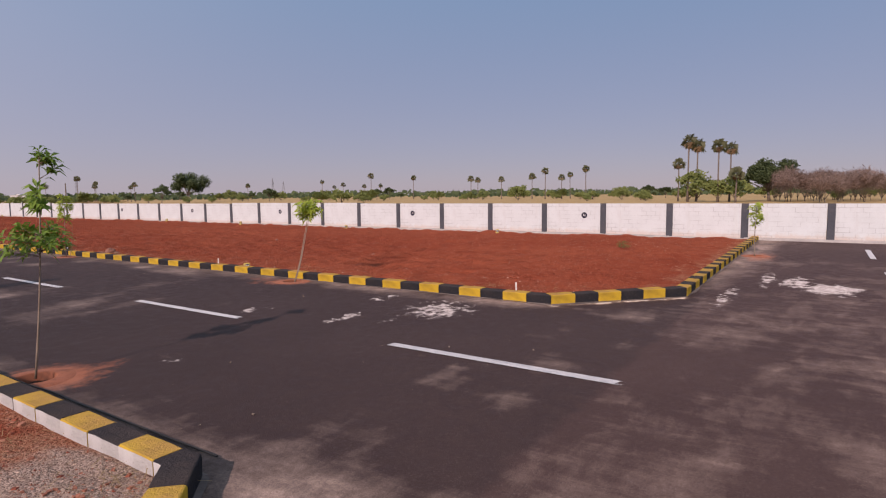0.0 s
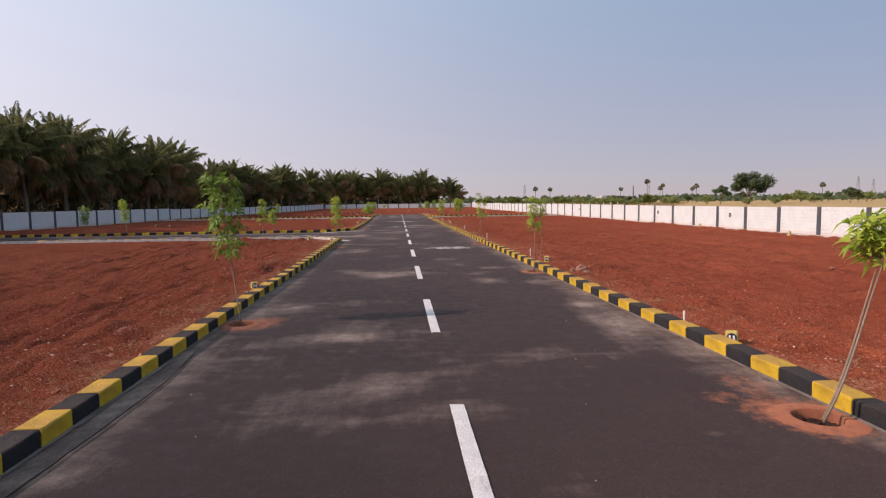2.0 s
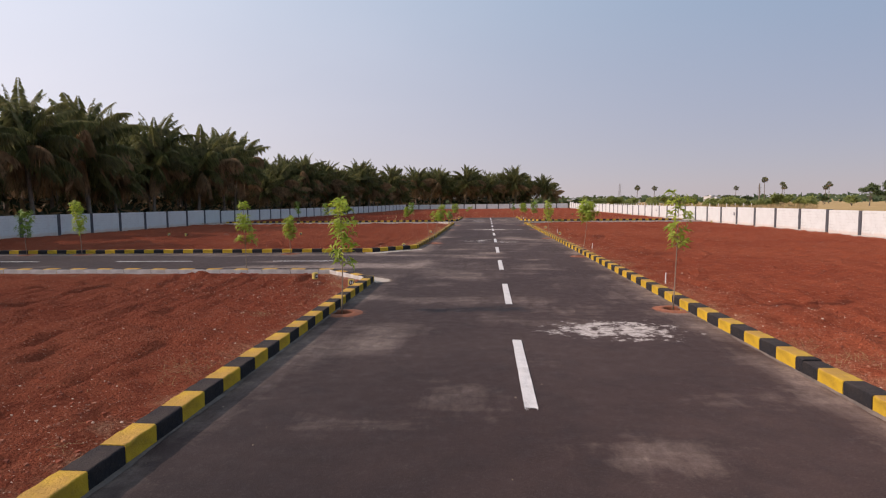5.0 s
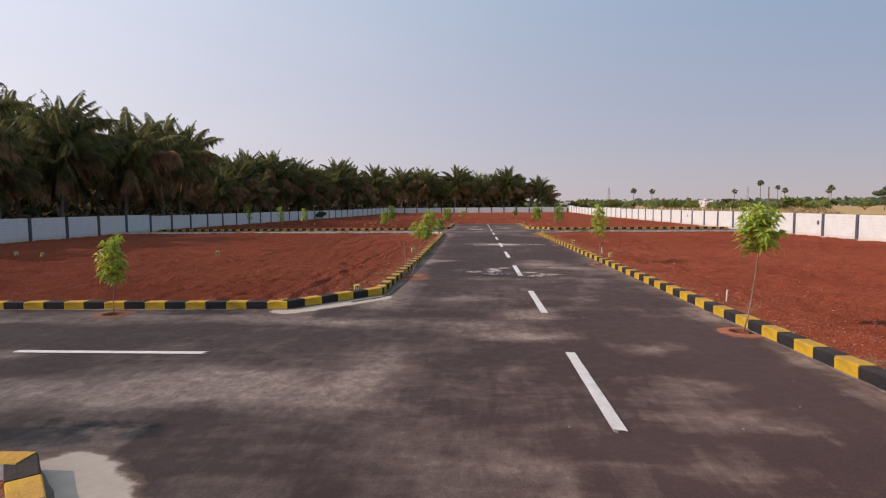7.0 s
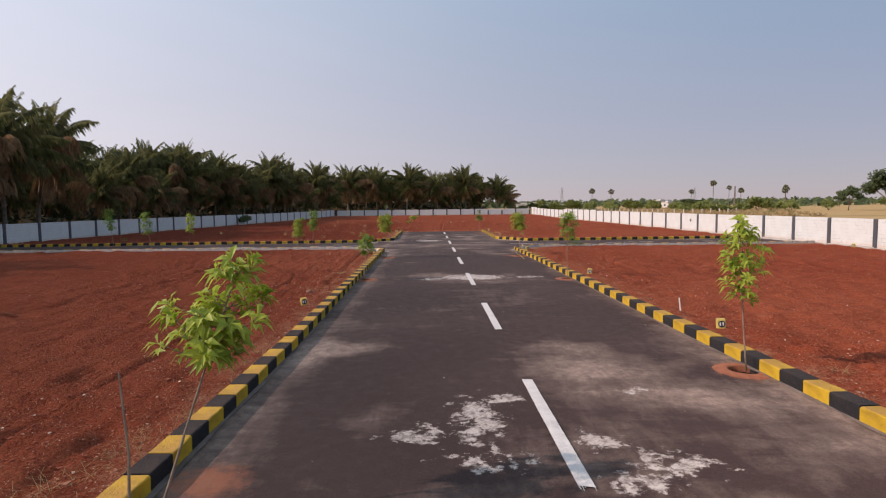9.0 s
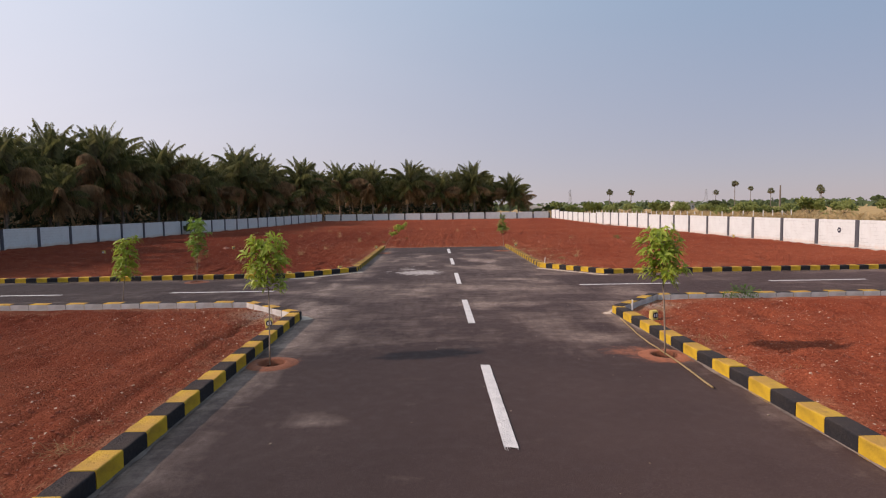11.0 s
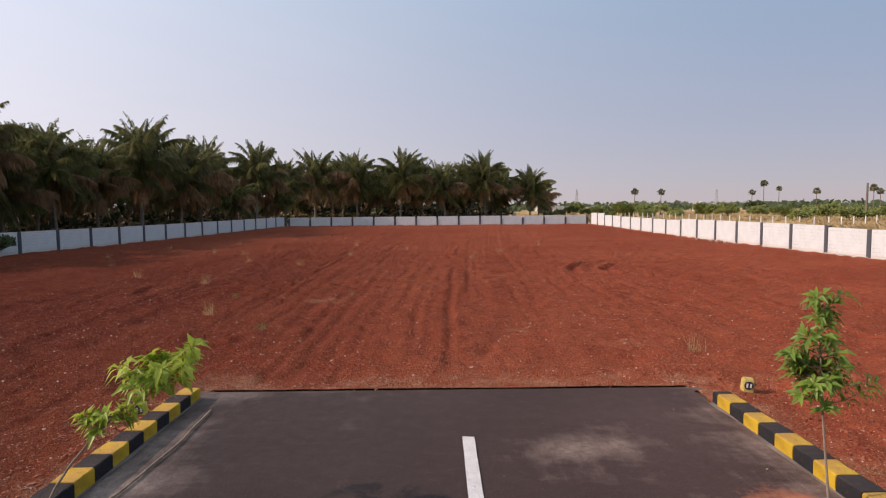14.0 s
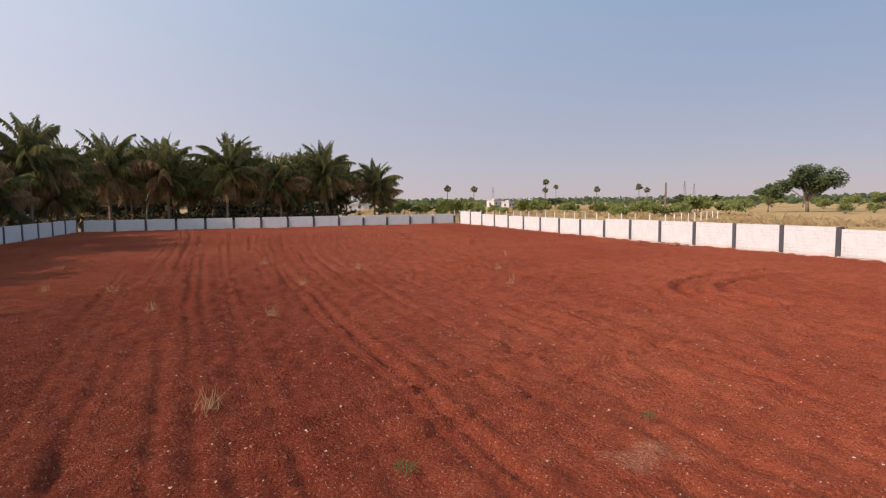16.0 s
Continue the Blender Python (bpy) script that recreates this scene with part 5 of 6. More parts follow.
def undergrowth():
    """Low scrub and fallen fronds on the grove's floor; near-black, and taller behind, to stand in for deep shade."""
    rng = random.Random(19)
    g = Geo()
    for k in range(13000):
        y = rng.uniform(6, 196) if k % 5 else rng.uniform(190, 236)
        x = left_x(y) - rng.uniform(6, 62) if y < 190 else rng.uniform(-60, 14)
        if y > 190 and y < 205:
            continue
        # far back, a taller dark backing added for the gloom between trunks
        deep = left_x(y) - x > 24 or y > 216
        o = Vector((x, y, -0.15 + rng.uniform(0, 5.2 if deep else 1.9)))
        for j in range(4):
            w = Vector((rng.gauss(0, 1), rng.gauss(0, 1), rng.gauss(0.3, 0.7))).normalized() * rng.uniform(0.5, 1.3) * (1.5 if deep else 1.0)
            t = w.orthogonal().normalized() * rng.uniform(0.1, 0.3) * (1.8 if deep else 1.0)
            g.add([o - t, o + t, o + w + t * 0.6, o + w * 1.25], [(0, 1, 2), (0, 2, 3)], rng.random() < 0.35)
    return tagged(new("undergrowth", g.mesh("undergrowth", [SHADE_LEAF, FROND_DRY])), "near-black scrub backing for the palms' shade, with fallen fronds", "undergrowth", kind="stuff")


undergrowth()


# ---- the fields beyond the walls ----
def palmyra(seed, height=11.0, crown=1.7):
    rng = random.Random(seed)
    t, c = Geo(), Geo()
    t.tube([(0.1 * math.sin(i * 0.6 + seed), 0, height * i / 6) for i in range(7)], [0.28, 0.19, 0.16, 0.15, 0.15, 0.14, 0.17], 7)
    top = Vector((0.1 * math.sin(3.6 + seed), 0, height))
    for f in range(20):
        el = radians(85 - 125 * f / 19 + rng.uniform(-14, 14))
        az = f * 2.39996
        out = Vector((math.cos(az) * math.cos(el), math.sin(az) * math.cos(el), math.sin(el)))
        hub = top + out * crown * rng.uniform(0.35, 0.72)
        c.tube([top, hub], [0.05, 0.03], 3)
        u = (Matrix.Rotation(rng.uniform(0, 6.28), 3, out) @ out.orthogonal().normalized()).normalized()
        n = 11
        for k in range(n):
            a0, a1 = radians(-105 + 210 * k / n), radians(-105 + 210 * (k + 1) / n)
            r = crown * 0.58 * rng.uniform(0.7, 1.2)
            p0, pm, p1 = ((out * math.cos(a) + u * math.sin(a)) * s + hub for a, s in ((a0, r * 0.7), ((a0 + a1) / 2, r), (a1, r * 0.7)))
            c.add([hub, p0, pm - Vector((0, 0, 0.18 * r)), p1], [(0, 1, 2), (0, 2, 3)])
    d = Geo()
    for f in range(12):
        az, el = f * 2.4, radians(rng.uniform(-75, -35))
        out = Vector((math.cos(az) * math.cos(el), math.sin(az) * math.cos(el), math.sin(el)))
        u = out.orthogonal().normalized()
        r = crown * rng.uniform(0.55, 0.95)
        for k in range(6):
            a0, a1 = radians(-50 + 100 * k / 6), radians(-50 + 100 * (k + 1) / 6)
            d.add([top, top + (out * math.cos(a0) + u * math.sin(a0)) * r * 0.75, top + (out * math.cos((a0 + a1) / 2) + u * math.sin((a0 + a1) / 2)) * r, top + (out * math.cos(a1) + u * math.sin(a1)) * r * 0.75], [(0, 1, 2), (0, 2, 3)])
    return t.mesh("trunk", TRUNK, True), c.mesh("crown", FAN), d.mesh("dead_leaves", FROND_DRY)


PALMYRA = [palmyra(200, 11.5, 1.55), palmyra(201, 9.5, 1.6), palmyra(202, 6.0, 1.7)]


def crown_tree(seed, height, spread, leaves, size, flat=0.45, trunk=0.3, mat=None, base=0.25, twigs=False):
    """A trunk that forks into limbs, and a crown of many small leaf sprays gathered in uneven clumps."""
    rng = random.Random(seed)
    t, c = Geo(), Geo()
    fork = Vector((rng.uniform(-0.2, 0.2), rng.uniform(-0.2, 0.2), height * base))
    t.tube([(0, 0, -0.1), fork * 0.5, fork], [trunk * 0.5, trunk * 0.4, trunk * 0.36], 7)
    clumps = []
    for k in range(9):
        a = k * 2.4 + rng.uniform(-0.4, 0.4)
        r = spread * math.sqrt((k + 0.5) / 9) * rng.uniform(0.75, 1.05)
        z = height * (base + (1 - base) * rng.uniform(0.55, 0.92)) * (1 - 0.22 * (r / spread) ** 2)
        end = Vector((r * math.cos(a), r * math.sin(a), z))
        mid = fork.lerp(end, 0.5) + Vector((rng.uniform(-0.2, 0.2), rng.uniform(-0.2, 0.2), height * 0.05))
        t.tube([fork, mid, end], [trunk * 0.2, trunk * 0.12, trunk * 0.04], 5)
        clumps.append((end, spread * rng.uniform(0.28, 0.46)))
    for k in range(leaves):
        p, r = clumps[k % 9]
        o = Vector((rng.gauss(0, 1), rng.gauss(0, 1), rng.gauss(0, 1))).normalized() * rng.uniform(0.3, 1.0)
        q = p + Vector((o.x * r, o.y * r, o.z * r * flat))
        w = Vector((rng.uniform(-1, 1), rng.uniform(-1, 1), rng.uniform(-0.6, 0.9))).normalized()
        s = w.orthogonal().normalized() * size * (0.06 if twigs else rng.uniform(0.3, 0.5))
        ln = size * rng.uniform(0.7, 1.3)
        c.add([q - s * 0.4, q + w * ln * 0.5 + s, q + w * ln, q + w * ln * 0.5 - s], [(0, 1, 2), (0, 2, 3)])
    return t.mesh("trunk", TRUNK, True), c.mesh("crown", mat or BUSH)


ACACIA = [crown_tree(300 + i, 3.6 + 0.5 * i, 2.6 + 0.3 * i, 950, 0.54, 0.8, 0.25, BUSH, 0.12) for i in range(3)]
DARK = [crown_tree(310 + i, 5.5 + i, 3.2, 1400, 0.55, 0.6, 0.35, BUSH_DARK, 0.22) for i in range(2)]
WALL_SHRUB = crown_tree(315, 1.1, 0.75, 900, 0.16, 0.9, 0.06, BUSH_DARK, 0.05)
RAIN = crown_tree(327, 8.6, 5.6, 9000, 0.45, 0.85, 0.8, BUSH_DARK, 0.24)
BARE = [crown_tree(330 + i, 6.6 + 0.5 * i, 3.0, 1050, 1.0, 1.35, 0.2, TWIG, 0.1, True) for i in range(2)]


def grown(name, meshes, x, y, label, category, group="", turn=0.0, scale=1.0, z=-0.16):
    root = tagged(empty(name, pose(x, y, z, 0, 0, turn) @ Matrix.Scale(scale, 4)), label, category, group)
    for n, me in zip(("trunk", "crown", "dead_leaves"), meshes):
        part(n, me, root)


grown("spreading_tree", RAIN, 138, 11, "spreading green tree at the edge of the leafless thicket", "tree", "", 70, 1.0)
grown("field_tree", DARK[1], 119, 213, "lower dark green tree beside the large lone tree", "tree", "field trees", 30, 1.05)
grown("spreading_tree", RAIN, 127.5, 209, "large lone tree with a spreading dark crown in the field", "tree", scale=1.28)
PALMYRA_PLACES = ((131.4, 26.4, 14.8), (131.7, 24.6, 13.7), (127.4, 19.7, 13.1), (132.7, 18.1, 12.8), (140.8, 30.3, 10.1), (122.9, 15.7, 6.9), (204.7, 92.4, 12.2), (211.7, 101.2, 10.4), (217.6, 87.2, 10.8), (216.4, 90.3, 9.7), (219.8, 81.4, 13.2),
    (215.0, 117.0, 9.5), (217.2, 133.5, 10.2), (218.8, 130.9, 9.5), (235.1, 178.8, 12.1), (206.3, 182.8, 12.7), (230.5, 230.5, 7.8), (233.9, 226.9, 9.3), (241.8, 218.3, 8.3), (247.7, 211.3, 8.5), (218.9, 228.0, 10.7),
    (196.2, 261.2, 9.0), (149.4, 291.5, 8.3), (144.1, 316.6, 9.3), (183.1, 421.3, 16.9), (207.3, 447.9, 14.4), (72.8, 311.4, 9.5), (76.4, 295.4, 8.8), (127.7, 331.8, 9.3), (161.9, 311.0, 10.3))
for x, y, top in PALMYRA_PLACES:
    kind = 0 if top > 10.5 else 1 if top > 7.5 else 2
    grown("palmyra_palm", PALMYRA[kind], x, y, "palmyra palm with a round crown of fan leaves", "palm tree", "palmyra palms", x * 7 % 360, top / (13.0, 10.9, 7.5)[kind])
for x, y, s in ((89, 235, 0.95), (96, 227, 1.1), (108, 232, 1.1), (83, 246, 1.0), (74, 257, 1.0), (60, 242, 0.9), (116, 217, 1.1), (116, 192, 0.8), (127, 193, 0.9), (54, 245, 0.8), (42, 239, 0.9), (41, 250, 1.0),
                (47, 267, 1.1), (48.5, 246, 0.9), (50, 235, 0.8), (76, 223, 1.1), (83, 225, 0.9), (164, 84, 1.5), (184, 129, 1.3), (183, 66, 1.2), (176, 54, 1.1), (178, 48, 1.1)):
    grown("acacia_bush", ACACIA[int(x) % 3], x, y, "rounded bright green thorn bush on the dry field", "bush", "thorn bushes", x * 31 % 360, s * 0.7, -0.6)
for x, y, s in ((67.4, 204.7, 1.35), (97.3, 242.6, 1.1), (78.5, 205.0, 1.4), (82.5, 203.8, 1.3), (84.2, 249.1, 1.1), (99.1, 266.8, 1.1), (77.9, 252.3, 1.1), (65.2, 238.1, 1.2), (65.9, 258.3, 1.25), (71.7, 282.7, 1.3), (58.2, 262.1, 1.2), (53.4, 264.5, 1.2),
                (46.6, 267.9, 1.3), (40.9, 270.7, 1.35), (73.0, 204.5, 1.1), (89.0, 206.0, 1.5), (95.0, 203.0, 1.4)):
    grown("acacia_bush", ACACIA[int(x * 3) % 3], x, y, "rounded bright green thorn tree behind the fence posts", "bush", "thorn bushes", x * 31 % 360, s * (0.45 + 0.5 * (x * 7.3 % 1)), -0.7)
for k in range(56):
    a, r = rng.uniform(4, 112), rng.uniform(190, 440)
    x, y = WALL_X + 10 + r * math.sin(radians(a)), 20 + r * math.cos(radians(a))
    if k % 2:
        grown("field_tree", DARK[k // 2 % 2], x, y, "dark green field tree far off", "tree", "field trees", rng.uniform(0, 360), rng.uniform(0.5, 0.95))
    else:
        grown("acacia_bush", ACACIA[k // 2 % 3], x, y, "low green thorn bush on the dry field", "bush", "thorn bushes", rng.uniform(0, 360), rng.uniform(0.6, 1.4), -0.9)
for k in range(30):
    a, r = rng.uniform(38, 96), rng.uniform(140, 230)
    grown("acacia_bush", ACACIA[k % 3], 10 + r * math.sin(radians(a)), 10 + r * math.cos(radians(a)), "low green thorn tree at the edge of the dry field", "bush", "thorn bushes", rng.uniform(0, 360), rng.uniform(0.45, 1.05), -0.5)
for k in range(76):
    a, r = rng.uniform(86, 107), rng.uniform(122, 180)
    grown("bare_tree", BARE[k % 2], -6 + r * math.sin(radians(a)), r * math.cos(radians(a)), "leafless grey-brown thicket tree", "tree", "leafless thicket", rng.uniform(0, 360), rng.uniform(0.7, 1.0))
for x, y, s in ((28, 232, 0.5), (33, 240, 0.55), (38, 246, 0.5), (23.5, 226, 0.45), (44, 255, 0.5), (50, 262, 0.5)):
    grown("field_tree", DARK[int(x) % 2], x, y, "dark green scrub tree behind the far wall", "tree", "field trees", x * 5, s, -0.5)
for x, y, s in ((131, 24.5, 1.35), (128, 16.6, 1.1), (129, 20.0, 0.9)):
    grown("field_tree", ACACIA[2], x, y, "rounded green tree at the foot of tall palms", "tree", "field trees", x * 5, s)


def dry_scrub():
    """Low brown and green scrub between the fence and the trees, too dense to count."""
    rng = random.Random(29)
    g = Geo()
    for k in range(2000):
        y = rng.uniform(150, 330)
        x = 26 + rng.random() ** 0.8 * (0.55 * y - 40)
        if noise.noise((x * 0.05, y * 0.03, 3)) < -0.1:
            continue
        o = Vector((x, y, -0.16))
        green = noise.noise((x * 0.09, y * 0.07, 9)) > 0.5
        for j in range(5):
            w = Vector((rng.gauss(0, 0.5), rng.gauss(0, 0.5), rng.uniform(0.3, 1.0))) * rng.uniform(0.5, 1.1)
            t = w.orthogonal().normalized() * rng.uniform(0.08, 0.22)
            b = o + Vector((rng.uniform(-0.6, 0.6), rng.uniform(-0.6, 0.6), 0))
            g.add([b - t, b + t, b + w + t * 0.7, b + w * 1.2], [(0, 1, 2), (0, 2, 3)], 1 if green else 0)
    return tagged(new("dry_scrub", g.mesh("dry_scrub", [STRAW, BUSH])), "low brown and green scrub on the far field", "scrub", kind="stuff")


dry_scrub()


def far_woods():
    """The distant line of trees all round, too far to count."""
    rng = random.Random(9)
    g = Geo()
    for k in range(2100):
        a, r = radians(rng.uniform(-75, 150)), rng.uniform(380, 1300)
        p = Vector((r * math.sin(a), 80 + r * math.cos(a), -0.3))
        h, w = rng.uniform(3.5, 8.5) * (0.7 + r / 1800), rng.uniform(5, 13)
        for j in range(14):
            q = p + Vector((rng.uniform(-w, w), rng.uniform(-w, w), h * rng.uniform(0.1, 0.8)))
            s = rng.uniform(1.0, 2.6)
            d = Vector((rng.uniform(-1, 1), rng.uniform(-1, 1), rng.uniform(-0.3, 0.8))).normalized() * s
            e = d.orthogonal().normalized() * s * 0.9
            g.add([q - d, q + e, q + d, q - e], [(0, 1, 2), (0, 2, 3)])
    return tagged(new("far_woods", g.mesh("far_woods", BUSH_DARK)), "distant line of trees on the horizon", "woods", kind="stuff")


far_woods()


def fence_post_mesh():
    g = Geo()
    g.box((-0.06, -0.06, -0.2), (0.06, 0.06, 1.35))
    g.box((-0.045, -0.045, 1.35), (0.045, 0.045, 1.42))
    return g.mesh("post", SIGN_WHITE)


_post = fence_post_mesh()
fence = tagged(empty("field_fence", pose(0, 0, -0.16)), "row of white concrete fence posts on the dry field", "fence")
for k in range(8):
    part("post", _post, fence, pose(70 - 2.7 * k, 182.5 - 1.45 * k, 0, 0, 0, 28))
for k in range(30):
    part("post", _post, fence, pose(48.3 - 0.05 * k, 171 + 3.0 * k, 0))
g = Geo()
g.tube([(69.6, 182.3, 0.0), (67.4, 181.1, 1.2)], [0.06, 0.06], 5)
part("brace", g.mesh("brace", SIGN_WHITE), fence)
for x, y, h in ((84.7, 210.8, 7.2),):
    g = Geo()
    g.tube([(0, 0, 0), (0, 0, h * 0.7), (0, 0, h)], [0.24, 0.2, 0.16], 7)
    tagged(new("dead_palm_trunk", g.mesh("dead_palm_trunk", TRUNK)), "bare dark trunk of a dead palm", "dead tree").matrix_basis = pose(x, y, -0.16)


def tower_mesh(h=34.0, b=3.2):
    g = Geo()
    for sx in (-1, 1):
        for sy in (-1, 1):
            g.tube([(sx * b, sy * b, 0), (sx * b * 0.35, sy * b * 0.35, h * 0.7), (sx * 0.3, sy * 0.3, h)], [0.30, 0.24, 0.16], 4)
    for k in range(12):
        z0, z1 = h * k / 12, h * (k + 1) / 12
        w0, w1 = (b * (1 - 0.65 * min(1, z / (h * 0.7))) * (1 if z < h * 0.7 else max(0.3, 1 - (z - h * 0.7) / (h * 0.4))) for z in (z0, z1))
        for sx, sy in ((1, 1), (1, -1), (-1, -1), (-1, 1)):
            ux, uy = sy, -sx
            g.tube([(sx * w0, sy * w0, z0), (ux * w1, uy * w1, z1)], [0.14, 0.14], 3)
    a = Geo()
    for z, w in ((h * 0.74, 6.0), (h * 0.84, 5.0), (h * 0.93, 4.0)):
        a.tube([(-w, 0, z), (0, 0, z + 0.7), (w, 0, z)], [0.1, 0.22, 0.1], 4)
    return g.mesh("lattice", STEEL), a.mesh("cross_arms", STEEL)


_tower = tower_mesh()
for x, y, sc in ((253, 1153, 1.0), (516, 1166, 0.95), (702, 842, 1.0), (760, 880, 0.9)):
    root = tagged(empty("power_pylon", pose(x, y, 0, 0, 0, 20) @ Matrix.Scale(sc, 4)), "grey steel lattice power pylon far off", "pylon", "pylons")
    part("lattice", _tower[0], root)
    part("cross_arms", _tower[1], root)


def farmhouse(x, y, w, d, h, turn, label):
    root = tagged(empty("farmhouse", pose(x, y, -0.16, 0, 0, turn)), label, "house", "far houses")
    g = Geo()
    g.box((-w / 2, -d / 2, 0), (w / 2, d / 2, h))
    part("wall", g.mesh("wall", HOUSE), root)
    r = Geo()
    r.box((-w / 2 - 0.4, -d / 2 - 0.4, h), (w / 2 + 0.4, d / 2 + 0.4, h + 0.3))
    r.box((-w * 0.2, -d * 0.2, h + 0.3), (w * 0.2, d * 0.2, h + 0.9))
    part("roof", r.mesh("roof", HOUSE), root)
    q = Geo()
    q.box((-0.6, -0.05, -0.6), (0.6, 0.05, 0.6))
    me = q.mesh("window", GLASS_DARK)
    n = max(2, int(w / 4))
    for k in range(n):
        for z in ([h * 0.5] if h < 4.5 else [h * 0.28, h * 0.75]):
            part("window", me, root, pose(-w / 2 + w * (k + 0.5) / n, -d / 2 - 0.03, z))
            part("window", me, root, pose(-w / 2 - 0.03, 0, z, 0, 0, 90)) if k == 0 else None


for x, y, w, d, h, a in ((155, 436, 12, 9, 7.0, 20), (74, 449, 16, 8, 4.0, 5), (101, 474, 14, 9, 4.0, -10), (97, 553, 16, 10, 6.5, 12), (124, 526, 14, 8, 4.2, 0), (142, 394, 8, 7, 5.0, 30), (53, 382, 12, 7, 4.5, -8), (76, 508, 20, 9, 4.5, 6)):
    farmhouse(x, y, w * 0.7, d * 0.7, h * 0.62, a, "small whitewashed flat-roofed house far off among trees")


# ---- small things along the road ----
def marker_stone_meshes():
    """A yellow boundary stone with a sloping rounded top and a dark disc painted on its road face."""
    w, d, h, b = 0.085, 0.065, 0.24, 0.02
    ring = [(-w + b, -d), (w - b, -d), (w, -d + b), (w, d - b), (w - b, d), (-w + b, d), (-w, d - b), (-w, -d + b)]
    g = Geo()
    g.add([(x, y, -0.12) for x, y in ring] + [(x * 0.97, y * 0.97, h - 0.03) for x, y in ring] + [(x * 0.8, y * 0.78, h) for x, y in ring],
          [tuple(range(16, 24))] + [(k * 8 + i, k * 8 + (i + 1) % 8, (k + 1) * 8 + (i + 1) % 8, (k + 1) * 8 + i) for k in range(2) for i in range(8)])
    s = Geo()
    disc(s, 0.066, -d - 0.001, -d - 0.005, 18, cz=0.145)
    n = Geo()
    for x in (-0.026, 0.026):
        n.box((x - 0.013, -d - 0.009, 0.112), (x + 0.013, -d - 0.006, 0.178))
    return g.mesh("stone", STONE_YELLOW), s.mesh("disc", SIGN_BLACK), n.mesh("digits", SIGN_WHITE)


_stone = marker_stone_meshes()
rng = random.Random(21)
for x, y, turn in ((-4.15, 20.65, 25), (4.4, 25.3, -15), (-4.2, 37.62, 15), (-5.62, 39.0, 60), (4.33, 60.85, -15), (4.15, 14.0, -30), (-4.6, 64.5, 20), (3.9, 80.75, 15), (-4.32, 80.75, 20), (4.36, 105.4, -10), (-4.5, 104.6, 15), (-6.0, 49.0, 30), (-4.66, 50.95, 20), (-4.75, 92.4, 20), (-6.4, 90.6, 35),
                   (21.0, 15.1, -60), (20.9, 25.9, -75), (20.6, 36.0, -80), (21.3, 46.6, -90), (21.2, 79.9, -80), (-13.75, 62.5, 10), (-23.0, 61.5, 30), (-21.8, 61.6, 80), (-13.6, 105.2, 20), (-20.4, 102.8, 0), (20.8, 110.0, -80), (4.3, 70.1, -15)):
    z = float(soil_z(np.array([x * 1.0]), np.array([y * 1.0]), np.array([1.0]))[0]) - 0.02
    z = min(max(z, 0.0), 0.09) - (0.07 if 48 < y < 51 or 90 < y < 93 else 0.03)
    root = tagged(empty("marker_stone", pose(x, y, z, rng.uniform(-5, 5), rng.uniform(-6, 6), turn)), "small yellow painted boundary stone with a dark disc", "marker stone", "plot marker stones")
    part("stone", _stone[0], root)
    part("digits", _stone[2], part("disc", _stone[1], root, label="dark painted disc"))
g = Geo()
g.tube([(0, 0, -0.1), (0, 0, 0.26), (0.004, 0, 0.28)], [0.016, 0.016, 0.017], 10)
_pipe = g.mesh("water_pipe", PVC)
for x, y in ((4.1, 5.6), (3.98, 15.05), (4.32, 27.4), (4.42, 62.9), (3.94, 93.4), (3.78, 81.75), (4.4, 49.5), (4.35, 38.2)):
    tagged(new("water_pipe", _pipe), "short white plastic pipe stub behind the kerb", "pipe", "pipe stubs").matrix_basis = pose(x, y, 0.05, rng.uniform(-6, 6), rng.uniform(-6, 6))


def rock_mesh(seed, n=3):
    rng = random.Random(seed)
    bm = bmesh.new()
    bmesh.ops.create_icosphere(bm, subdivisions=n, radius=1.0)
    for v in bm.verts:
        k = 1 + 0.35 * noise.noise(v.co * 1.3 + Vector((seed, 0, 0))) + 0.12 * noise.noise(v.co * 4)
        v.co = Vector((v.co.x * k, v.co.y * k * 0.8, v.co.z * k * 0.6))
    me = bpy.data.meshes.new("rock")
    bm.to_mesh(me)
    bm.free()
    me.materials.append(STONE)
    return me


ROCKS = [rock_mesh(i) for i in range(3)]
for x, y, sc, k in ((4.75, 22.7, 0.2, 0), (4.6, 23.0, 0.13, 1), (4.8, 22.35, 0.1, 2), (-14.2, 105.6, 0.2, 1), (-19.5, 63.0, 0.16, 2), (-4.9, 66.6, 0.12, 1), (21.0, 139.2, 0.2, 0), (20.8, 140.0, 0.24, 1), (21.1, 140.6, 0.2, 2), (20.7, 140.9, 0.14, 0), (21.0, 141.5, 0.16, 1), (20.9, 143.8, 0.18, 2), (9.0, 13.5, 0.07, 1), (12.0, 22.0, 0.08, 2), (-4.75, 52.5, 0.09, 1), (-5.0, 51.6, 0.06, 0), (-4.9, 38.9, 0.06, 2), (-5.3, 38.4, 0.05, 0), (-4.6, 38.3, 0.045, 1), (-5.0, 79.8, 0.07, 1), (-5.4, 79.2, 0.06, 2), (-4.7, 95.6, 0.07, 0), (-5.6, 8.6, 0.07, 2)):
    z = float(soil_z(np.array([x * 1.0]), np.array([y * 1.0]), np.array([1.0]))[0])
    tagged(new("rock", ROCKS[k]), "rough reddish-brown rock lying on red soil", "rock", "rocks").matrix_basis = pose(x, y, z + sc * 0.2, 0, 0, x * 50) @ Matrix.Scale(sc, 4)


